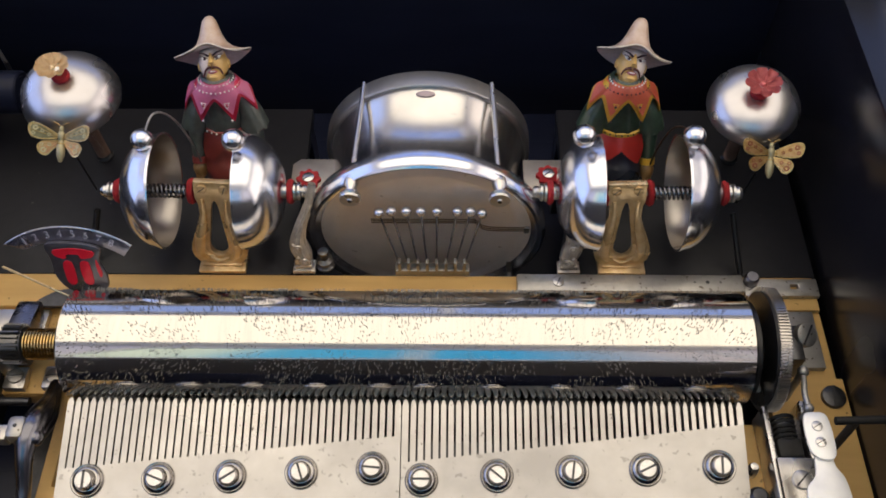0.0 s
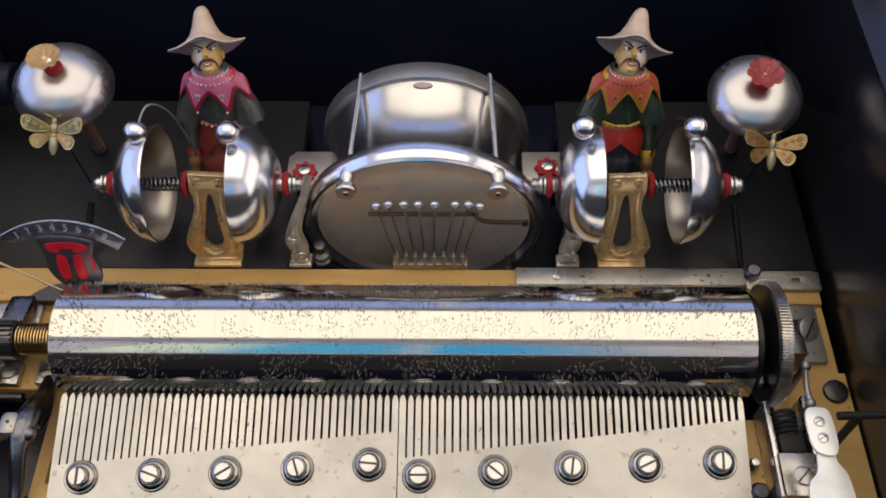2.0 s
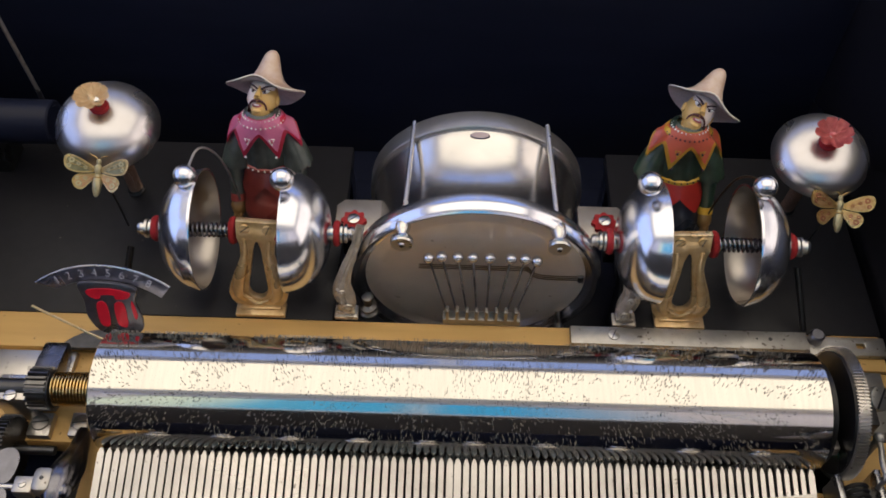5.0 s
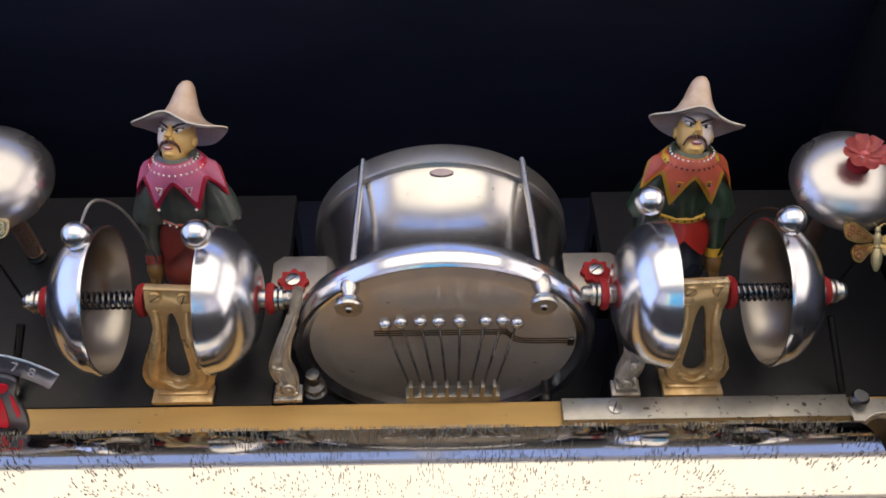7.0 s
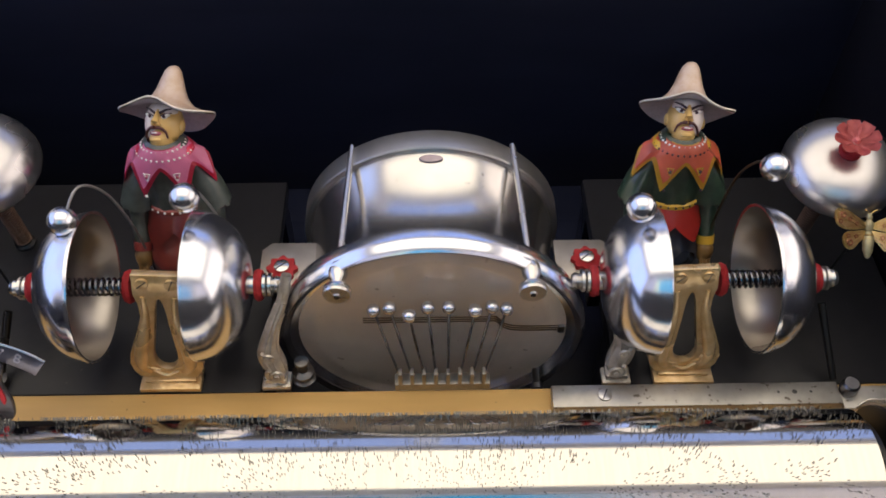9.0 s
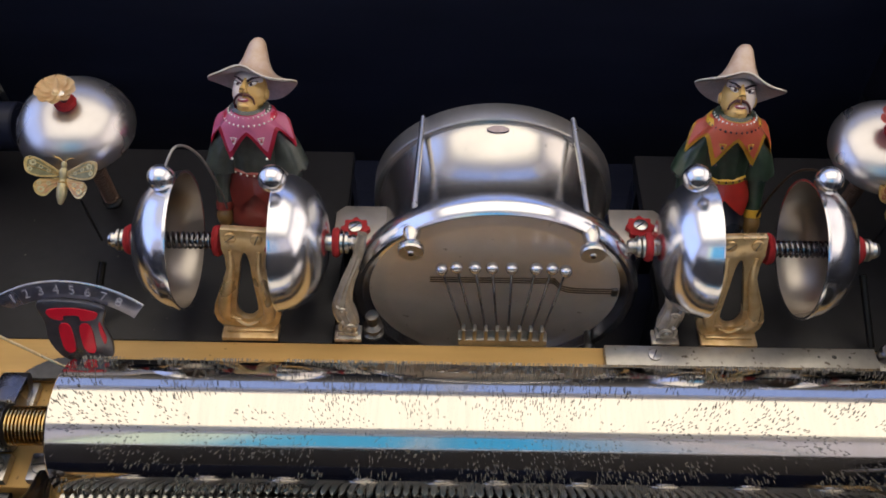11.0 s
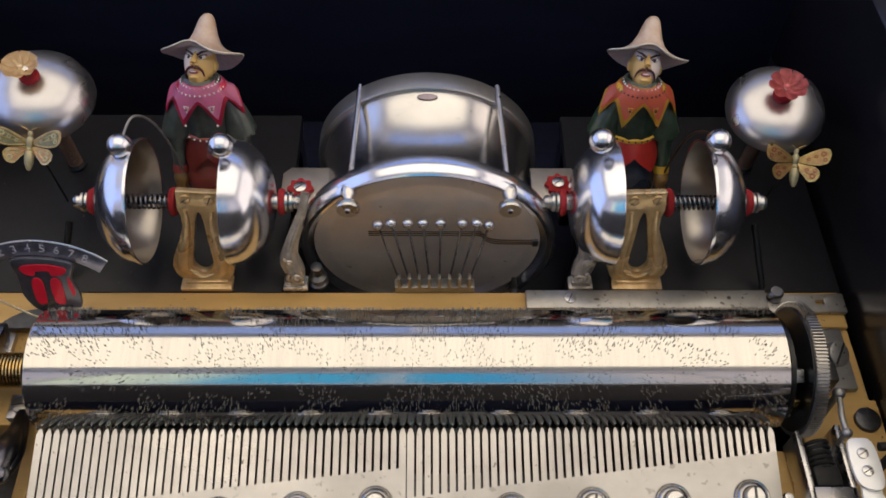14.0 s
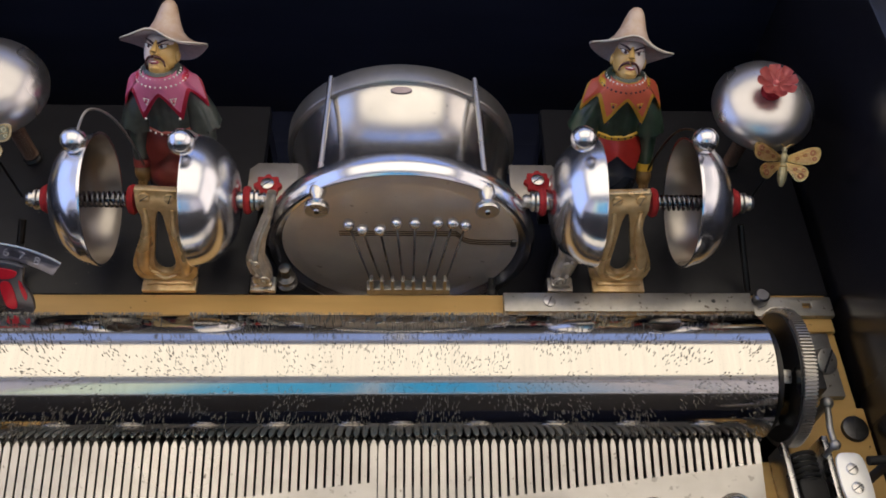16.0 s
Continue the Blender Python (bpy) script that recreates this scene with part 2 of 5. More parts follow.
def smooth_path(ctrl, n=8):
    """A rounded open line through points."""
    ctrl = [Vector(c) for c in ctrl]
    ctrl = [2 * ctrl[0] - ctrl[1], *ctrl, 2 * ctrl[-1] - ctrl[-2]]
    out = []
    for i in range(1, len(ctrl) - 2):
        p0, p1, p2, p3 = ctrl[i - 1:i + 3]
        for s in range(n):
            t = s / n
            out.append(0.5 * (2 * p1 + (p2 - p0) * t + (2 * p0 - 5 * p1 + 4 * p2 - p3) * t * t + (3 * p1 - p0 - 3 * p2 + p3) * t ** 3))
    return out + [ctrl[-2]]


def part(name, bm, mat, parent=None, label="", flat=False, m=None):
    """Links a bmesh as one object under a thing or part."""
    if m is not None:
        bm.transform(m)
    bmesh.ops.recalc_face_normals(bm, faces=bm.faces[:])
    me = bpy.data.meshes.new(name)
    bm.to_mesh(me)
    bm.free()
    for mt in (mat if isinstance(mat, (list, tuple)) else [mat]):
        me.materials.append(mt)
    if not flat:
        me.polygons.foreach_set("use_smooth", [True] * len(me.polygons))
        me.set_sharp_from_angle(angle=radians(38))
    ob = new(name, me)
    if parent:
        ob.parent = parent
    if label:
        ob["label"] = label
    return ob


def thing(name, label, category, group="", kind="", at=None):
    ob = tagged(new(name), label, category, group, kind)
    if at is not None:
        ob.matrix_basis = at
    return ob


def screw_head(r, h):
    """A domed head with its seat at z = 0."""
    return lathe([(0, h), (r * 0.86, h * 0.985), (r * 0.96, h * 0.86), (r, h * 0.62), (r, 0)], 28)


def slot_bar(r, h, w, angle):
    return box(r * 1.9, w, h * 0.12, T(0, 0, h * 1.0) @ Matrix.Rotation(angle, 4, "Z"))


def add_screw(parent, m, r, h, angle, mat=None, washer=0.0):
    """A slotted screw, with or without a dished washer."""
    s = part("screw", screw_head(r, h), mat or STEEL, parent, m=m if not washer else m @ T(0, 0, 0.0006))
    part("slot", slot_bar(r, h, r * (0.24 if washer else 0.17), angle), IRON, s, m=m if not washer else m @ T(0, 0, 0.0006))
    if washer:
        part("washer", lathe([(r * 0.7, 0.0006), (r * 1.06, 0.0024), (r * 1.16, 0.0029), (washer * 0.70, 0.0027), (washer * 0.80, 0.0021), (washer * 0.86, 0.0013), (washer * 0.92, 0.0015), (washer * 0.98, 0.0010), (washer, -0.0005)], 36), WASHER, parent, m=m)
    return s


# ---- the room ----
def room():
    """Plain room: walls, floor, ceiling with a roof light, a high front window."""
    H0, H1, X, Y0, Y1 = -0.85, 2.2, 2.0, -1.3, 1.9
    part("floor", box(2 * X, Y1 - Y0, 0.05, T(0, (Y0 + Y1) / 2, H0 - 0.025)), WOOD)
    nx0, nx1, nz0, nz1 = NORTHWIN
    rect = lambda a, b, c, d: [(a, c), (b, c), (b, d), (a, d)]
    part("wall_north", prism(rect(-X - 0.1, X + 0.1, H0, H1), 0.1, T(0, Y1 + 0.1, 0) @ TOFRONT, holes=[rect(nx0, nx1, nz0, nz1)]), WALLP)
    part("north_sky_backdrop", prism(rect(nx0 - 0.4, nx1 + 0.4, nz0 - 0.3, nz1 + 0.5), 0.01, T(0, Y1 + 0.4, 0) @ TOFRONT), NORTHSKY)
    nbars = bmesh.new()
    for x in (nx0, (nx0 + nx1) / 2, nx1):
        box(0.05, 0.06, nz1 - nz0, T(x, Y1 + 0.05, (nz0 + nz1) / 2), bm=nbars)
    for z in (nz0, nz1):
        box(nx1 - nx0, 0.06, 0.05, T((nx0 + nx1) / 2, Y1 + 0.05, z), bm=nbars)
    part("window_2", nbars, PLASTER)
    # windows in both side walls
    sy0, sy1, sz0, sz1 = SIDEWIN
    up = Matrix(((0, 0, 1, 0), (1, 0, 0, 0), (0, 1, 0, 0), (0, 0, 0, 1)))
    for name, x, out, glass in (("east", X, 1, EASTSKY), ("west", -X - 0.1, -1, WESTSKY)):
        part("wall_" + name, prism(rect(Y0 - 0.1, Y1 + 0.1, H0, H1), 0.1, T(x, 0, 0) @ up, holes=[rect(sy0, sy1, sz0, sz1)]), WALLP)
        part(name + "_sky_backdrop", prism(rect(sy0 - 0.4, sy1 + 0.4, sz0 - 0.4, sz1 + 0.4), 0.01, T(x + out * 0.35, 0, 0) @ up), glass)
        sbars = bmesh.new()
        for y in (sy0, (sy0 + sy1) / 2, sy1):
            box(0.06, 0.05, sz1 - sz0, T(x + 0.05, y, (sz0 + sz1) / 2), bm=sbars)
        for z in (sz0, sz1):
            box(0.06, sy1 - sy0, 0.05, T(x + 0.05, (sy0 + sy1) / 2, z), bm=sbars)
        part("window_" + ("3" if out > 0 else "4"), sbars, PLASTER)
    wx0, wx1, wz0, wz1 = WIN
    rect = lambda a, b, c, d: [(a, c), (b, c), (b, d), (a, d)]
    part("wall_south", prism(rect(-X - 0.1, X + 0.1, H0, H1), 0.1, T(0, Y0, 0) @ TOFRONT, holes=[rect(wx0, wx1, wz0, wz1)]), WALLP)
    # unseen dark panel, added so the cylinder's lower side mirrors darkness
    part("added_dark_panel", box(2 * X, 0.016, 1.80, T(0, Y0 + 0.008, H0 + 0.90)), DARKPANEL)
    sx0, sx1, sy0, sy1 = SKYL
    part("ceiling", prism(rect(-X - 0.1, X + 0.1, Y0 - 0.1, Y1 + 0.1), 0.1, T(0, 0, H1), holes=[rect(sx0, sx1, sy0, sy1)]), PLASTER)
    bars = bmesh.new()
    for x in (wx0, (wx0 + wx1) / 2, wx1):
        box(0.05, 0.06, wz1 - wz0, T(x, Y0 - 0.05, (wz0 + wz1) / 2), bm=bars)
    for z in (wz0, wz1):
        box(wx1 - wx0, 0.06, 0.05, T((wx0 + wx1) / 2, Y0 - 0.05, z), bm=bars)
    part("window_1", bars, PLASTER)
    part("sky_backdrop", prism(rect(wx0 - 0.6, wx1 + 0.6, wz0 - 0.5, wz1 + 0.9), 0.01, T(0, Y0 - 0.5, 0) @ TOFRONT), BLUESKY)
    part("roof_sky_backdrop", prism(rect(sx0 - 0.3, sx1 + 0.3, sy0 - 0.3, sy1 + 0.3), 0.01, T(0, 0, H1 + 0.25)), ROOFSKY)
    for ob in scene.objects:
        if ob.type == "MESH" and not ob.get("kind"):
            tagged(ob, kind="structure")
    top = thing("side_table", "dark wooden table that carries the music box", "table")
    part("tabletop", box(1.3, 0.9, 0.03, T(0, 0.06, -0.085), 0.004), WALLTABLE, top)
    for sx in (-1, 1):
        for sy in (-1, 1):
            part("leg", box(0.06, 0.06, 0.75, T(sx * 0.58, 0.06 + sy * 0.38, -0.475), 0.004), WALLTABLE, top)


WIN = (-0.95, 0.80, 1.00, 2.06)
SKYL = (-1.85, 1.85, -0.92, 1.58)
NORTHWIN = (-1.5, 1.5, 1.0, 2.1)
NORTHSKY = glow("north_sky", (0.34, 0.46, 0.92), 0.95)
SIDEWIN = (-1.1, 1.6, 0.25, 2.0)
WESTSKY = glow("west_sky", (0.44, 0.56, 1.0), 1.5)
EASTSKY = glow("east_sky", (1.0, 0.87, 0.78), 1.45)
BLUESKY = glow("window_sky", (0.04, 0.37, 0.66), 1.2)


def across(mat, stops, x0, x1):
    """Lets the sky's colour change along x, as it does towards the horizon's bright ends."""
    nt = mat.node_tree
    tc, sep, rng, ramp = (nt.nodes.new("ShaderNode" + k) for k in ("TexCoord", "SeparateXYZ", "MapRange", "ValToRGB"))
    nt.links.new(tc.outputs["Object"], sep.inputs[0])
    nt.links.new(sep.outputs[0], rng.inputs[0])
    rng.inputs["From Min"].default_value, rng.inputs["From Max"].default_value = x0, x1
    nt.links.new(rng.outputs[0], ramp.inputs[0])
    el = ramp.color_ramp.elements
    while len(el) < len(stops):
        el.new(0.5)
    for e, (p, c) in zip(el, stops):
        e.position, e.color = p, (*c, 1)
    nt.links.new(ramp.outputs[0], nt.nodes["Principled BSDF"].inputs["Emission Color"])


across(BLUESKY, ((0.0, (0.66, 0.74, 0.62)), (0.11, (0.56, 0.68, 0.62)), (0.21, (0.08, 0.40, 0.66)), (0.66, (0.04, 0.34, 0.66)), (0.80, (0.22, 0.34, 0.50)), (1.0, (0.52, 0.46, 0.48))), -1.0, 0.85)
ROOFSKY = glow("roof_sky", (1.0, 0.89, 0.75), 1.66)
WALLTABLE = WOOD
room()


# ---- the case ----
def case():
    c = thing("music_box_case", "open ebonised black wooden music box case", "music box")
    part("case_floor", box(0.66, 0.46, 0.012, T(0, 0.10, -0.064)), EBONY, c)
    part("back_wall", box(0.66, 0.014, 0.17, T(0, 0.317, 0.015), 0.002), EBONY, c)
    part("lid", box(0.66, 0.20, 0.014, T(0, 0.335, 0.100) @ Matrix.Rotation(radians(55), 4, "X") @ T(0, 0.10, 0), 0.003), EBONY, c)
    part("side_wall", box(0.016, 0.46, 0.17, T(-0.325, 0.10, 0.015), 0.002), EBONY, c)
    part("side_wall", box(0.034, 0.46, 0.178, T(CASE_R, 0.10, 0.0190), 0.0020), LACQUER, c, "glossy black side wall")
    part("front_wall", box(0.66, 0.014, 0.105, T(0, -0.052, -0.0175), 0.002), EBONY, c)
    return c


CASE_R = 0.2440
case()


def bed():
    rect = lambda a, b, c, d: [(a, c), (b, c), (b, d), (a, d)]
    b = thing("bedplate", "gold-lacquered iron bedplate with a well under the cylinder", "bedplate")
    part("plate", prism([(-0.28, -0.044), (-0.169, -0.044), (-0.169, -0.006), (0.1665, -0.006), (0.1665, -0.044), (0.2262, -0.044), (0.2262, 0.0715), (0.2230, 0.0715), (0.2230, 0.111), (-0.28, 0.111)], 0.012, T(0, 0, -0.015), 0.0008, holes=[[(-0.1705, 0.010), (-0.1662, 0.010), (-0.1662, 0.031), (0.1672, 0.031), (0.1672, 0.0454), (0.1860, 0.0454), (0.1860, 0.108), (-0.1705, 0.108)], [(-0.262, -0.030), (-0.1885, -0.030), (-0.1885, 0.002), (-0.1770, 0.002), (-0.1770, 0.0596), (-0.262, 0.0596)]]), GOLD, b)
    part("rear_ledge", box(0.5025, 0.0212, 0.016, T(-0.02875, 0.12135, -0.008), 0.0008), GOLD, b)
    part("well_floor", box(0.42, 0.10, 0.004, T(0, 0.07, -0.052)), IRON, b)
    # strips added so the cylinder mirrors dark here instead of gold
    part("well_dark_strip", box(0.3330, 0.0012, 0.0115, T(0.0005, 0.0318, -0.0092)), IRON, b, "dark strip added over the well's gold front edge")
    part("well_dark_strip", box(0.3560, 0.0012, 0.0115, T(0.0077, 0.1072, -0.0092)), IRON, b, "dark strip added over the well's gold rear edge")
    for x in (-0.27, 0.214):
        for y in (-0.036, 0.09):
            part("foot", box(0.014, 0.014, 0.043, T(x, y, -0.0365)), IRON, b)
    for x, y in ((-0.154, -0.0085), (-0.2025, 0.03)):
        part("rivet", lathe([(0, -0.0022), (0.0012, -0.0022), (0.0013, -0.0029)], 12, T(x, y, 0)), IRON, b)
    for x0, x1 in ((-0.309, -0.066), (0.0885, 0.2245)):
        s = thing("bell_board", "matt black wooden board carrying bells", "board", "bell boards")
        part("board", box(x1 - x0, 0.1268, 0.008, T((x0 + x1) / 2, 0.19565, -0.0042), 0.0008), BLACKBOARD, s)
        for y in (0.16, 0.245):
            part("batten", box(x1 - x0, 0.014, 0.05, T((x0 + x1) / 2, y, -0.0332)), EBONY, s)


bed()

# ---- the pinned cylinder ----
AXIS = (0.0776, 0.0170)
CR, CX0, CX1 = 0.0280, -0.1674, 0.1695


def cylinder():
    c = thing("pinned_cylinder", "shining nickel cylinder set with rows of steel pins", "music cylinder", at=T(0, *AXIS))
    part("barrel", lathe([(0.009, CX0 + 0.0006), (CR - 0.0012, CX0), (CR, CX0 + 0.001), (CR, CX1 - 0.001), (CR - 0.0012, CX1), (0.009, CX1 - 0.0006)], 128), CYL, c, m=TOX)
    rng = random.Random(5)
    verts, faces = [], []
    for n in range(90):
        x0 = -0.1640 + 0.3300 * n / 89
        for k in range(225):
            # runs of notes with rests between them
            a = rng.uniform(0, 2 * math.pi)
            if noise.noise(Vector((n * 0.22, math.cos(a) * 3.1, math.sin(a) * 3.1))) < -0.16 + 0.3 * rng.random() - (0.35 if 44 < n < 54 else 0):
                continue
            x = x0 + rng.choice((-3, -2, -1, 0, 1, 2)) * 0.00055
            out = Vector((0, math.cos(a), math.sin(a)))
            side, lean = Vector((0, -math.sin(a), math.cos(a))), rng.uniform(-0.25, 0.25)
            p, q = out * (CR - 0.0004), out * (CR + 0.0011) + side * (0.0011 * (lean - 0.25))
            i = len(verts)
            for base in (p, q):
                for dx, ds in ((-1, -1), (1, -1), (1, 1), (-1, 1)):
                    v = base + side * (ds * 0.00012)
                    verts.append((x + dx * 0.00012, v.y, v.z))
            faces += [(i + 4, i + 5, i + 6, i + 7)] + [(i + j, i + (j + 1) % 4, i + 4 + (j + 1) % 4, i + 4 + j) for j in range(4)]
    me = bpy.data.meshes.new("pinning")
    me.from_pydata(verts, [], faces)
    me.materials.append(PINS)
    pins = tagged(new("pinning", me), "fine steel pins", kind="stuff")
    pins.parent = c
    # ribbed brass spool and ratchet on the left journal
    rib = [(0.004, CX0 - 0.0252)]
    for k in range(16):
        x = CX0 - 0.0250 + k * 0.00155
        rib += [(0.0066, x), (0.0082, x + 0.0003), (0.0082, x + 0.0009), (0.0066, x + 0.0012)]
    part("spool", lathe(rib + [(0.004, CX0)], 40), BRASS, c, "ribbed brass spool", m=TOX)
    part("ratchet_wheel", gear_mesh(0.0088, 0.0104, 0.0095, 22), RATCHET, c, "dark ratchet wheel", m=T(CX0 - 0.0362, 0, 0) @ TOX)
    part("ratchet_collar", lathe([(0.004, CX0 - 0.0271), (0.0086, CX0 - 0.0269), (0.0090, CX0 - 0.0264), (0.0090, CX0 - 0.0258), (0.0076, CX0 - 0.0252), (0.004, CX0 - 0.0252)], 32), IRON, c, "dark collar", m=TOX)
    part("arbor", lathe([(0, -0.225), (0.0045, -0.225), (0.0045, -0.192), (0.006, -0.192), (0.006, -0.184), (0.0045, -0.184), (0.0045, 0.1900), (0, 0.1900)], 24), IRON, c, m=TOX)
    # great wheel on the right
    part("wheel_hub", lathe([(0.0045, CX1), (0.0245, CX1 + 0.0006), (0.0245, CX1 + 0.003), (0.014, CX1 + 0.004), (0.012, CX1 + 0.009), (0.0045, CX1 + 0.009)], 48), BLACKPAINT, c, "black hub", m=TOX)
    part("great_wheel_disc", lathe([(0.0045, 0.1780), (0.0290, 0.1780), (0.0290, 0.1825), (0.0045, 0.1825)], 96), BLACKPAINT, c, "black wheel disc", m=TOX)
    part("great_wheel_rim", gear_mesh(0.0300, 0.0316, 0.0052, 124, 0.0288), COMB, c, "steel toothed rim", m=T(0.1790, 0, 0) @ TOX)
    for k in range(3):
        a = radians(200 + 40 * k)
        part("stop_block", box(0.006, 0.005, 0.006, T(CX1 + 0.0045, 0.0195 * math.cos(a), 0.0195 * math.sin(a)) @ Matrix.Rotation(a, 4, "X"), 0.0006), BRASS if k == 1 else PLATE, c, "small metal stop")
    return c


def gear_mesh(r0, r1, w, n, bore=0.004):
    """A toothed ring with its axis along z."""
    outer = []
    for k in range(n):
        for f, r in ((0.0, r0), (0.22, r0), (0.38, r1), (0.72, r1), (0.88, r0)):
            a = 2 * math.pi * (k + f) / n
            outer.append((r * math.cos(a), r * math.sin(a)))
    bm = bmesh.new()
    m = len(outer)
    rings = [[bm.verts.new((x, y, z)) for x, y in outer] for z in (0, w)]
    inner = [[bm.verts.new((bore * math.cos(2 * math.pi * k / m), bore * math.sin(2 * math.pi * k / m), z)) for k in range(m)] for z in (0, w)]
    for k in range(m):
        l = (k + 1) % m
        bm.faces.new((rings[0][k], rings[0][l], rings[1][l], rings[1][k]))
        bm.faces.new((inner[0][l], inner[0][k], inner[1][k], inner[1][l]))
        for s in (0, 1):
            bm.faces.new((rings[s][k], rings[s][l], inner[s][l], inner[s][k]))
    return bm


CYLINDER = cylinder()


# ---- the comb ----
CM = T(0, 0.0008, 0.0027) @ Matrix.Rotation(radians(15.4), 4, "X")
TIP = 0.0498


def comb(x0, x1, front, slot0, slot1, gap0, gap1, screws):
    c = thing("steel_comb", "grey steel comb with tapered tuned teeth, screwed down", "comb", "combs")
    n = 45
    pitch = (x1 - x0) / n
    cut = lambda x: slot0 + (slot1 - slot0) * (x - x0) / (x1 - x0)
    part("comb_plate", prism([(x0, front), (x1, front), (x1, slot1), (x0, slot0)], 0.0042, CM @ T(0, 0, -0.0042)), COMBDIRT, c, "stained steel plate")
    for k in range(n):
        g = gap0 + (gap1 - gap0) * k / n
        a, b = x0 + pitch * k + g, x0 + pitch * (k + 1) - g
        if k == 0:
            a = x0
        if k == n - 1:
            b = x1
        v0, mid = cut((a + b) / 2) - 0.0002, (a + b) / 2
        bm = bmesh.new()
        rows = ((v0, 1.0, 0.0), (TIP - 0.0030, 0.98, -0.0001), (TIP - 0.0006, 0.45, -0.0002), (TIP, 0.22, -0.0004))
        rings = []
        for v, w, dz in rows:
            l, r = mid + (a - mid) * w, mid + (b - mid) * w
            rings.append([bm.verts.new((x, v, z)) for x, z in ((l, dz), (r, dz), (r, -0.0022), (l, -0.0022))])
        for p, q in zip(rings, rings[1:]):
            for j in range(4):
                bm.faces.new((p[j], p[(j + 1) % 4], q[(j + 1) % 4], q[j]))
        bm.faces.new(rings[-1])
        bm.faces.new(rings[0][::-1])
        part("tooth", bm, COMB, c, flat=True, m=CM)
    for x, v, ang in screws:
        add_screw(c, CM @ T(x, v, 0), 0.0044, 0.0056, radians(ang), washer=0.0081)
    return c


def base_block():
    b = thing("comb_base", "block under the comb, darkened to keep gold out of reflections", "base block")
    # shade put into the colour: dark, so the cylinder mirrors no gold
    part("block", prism([(0.0005, -0.003), (0.031, -0.003), (0.031, 0.0062), (0.0015, -0.0018)], 0.331, T(-0.1655, 0, 0) @ Matrix(((0, 0, 1, 0), (1, 0, 0, 0), (0, 1, 0, 0), (0, 0, 0, 1)))), IRON, b)


comb(-0.165, -0.0008, -0.0002, 0.0148, 0.0321, 0.00042, 0.00062, [(-0.1499, 0.0095, 90), (-0.1160, 0.0108, -20), (-0.0818, 0.0122, 32), (-0.0478, 0.0143, -70), (-0.0139, 0.0165, -5)])
comb(-0.0003, 0.165, -0.0022, 0.0192, 0.0388, 0.00050, 0.00085, [(0.0096, 0.0113, 0), (0.0455, 0.0135, -38), (0.0813, 0.0157, 82), (0.1163, 0.0170, 25), (0.1513, 0.0186, 88)])
base_block()

# ---- the drum ----
DX, DY, DZ, DR = 0.0087, 0.155, 0.0112, 0.0663


DTILT = 3.0


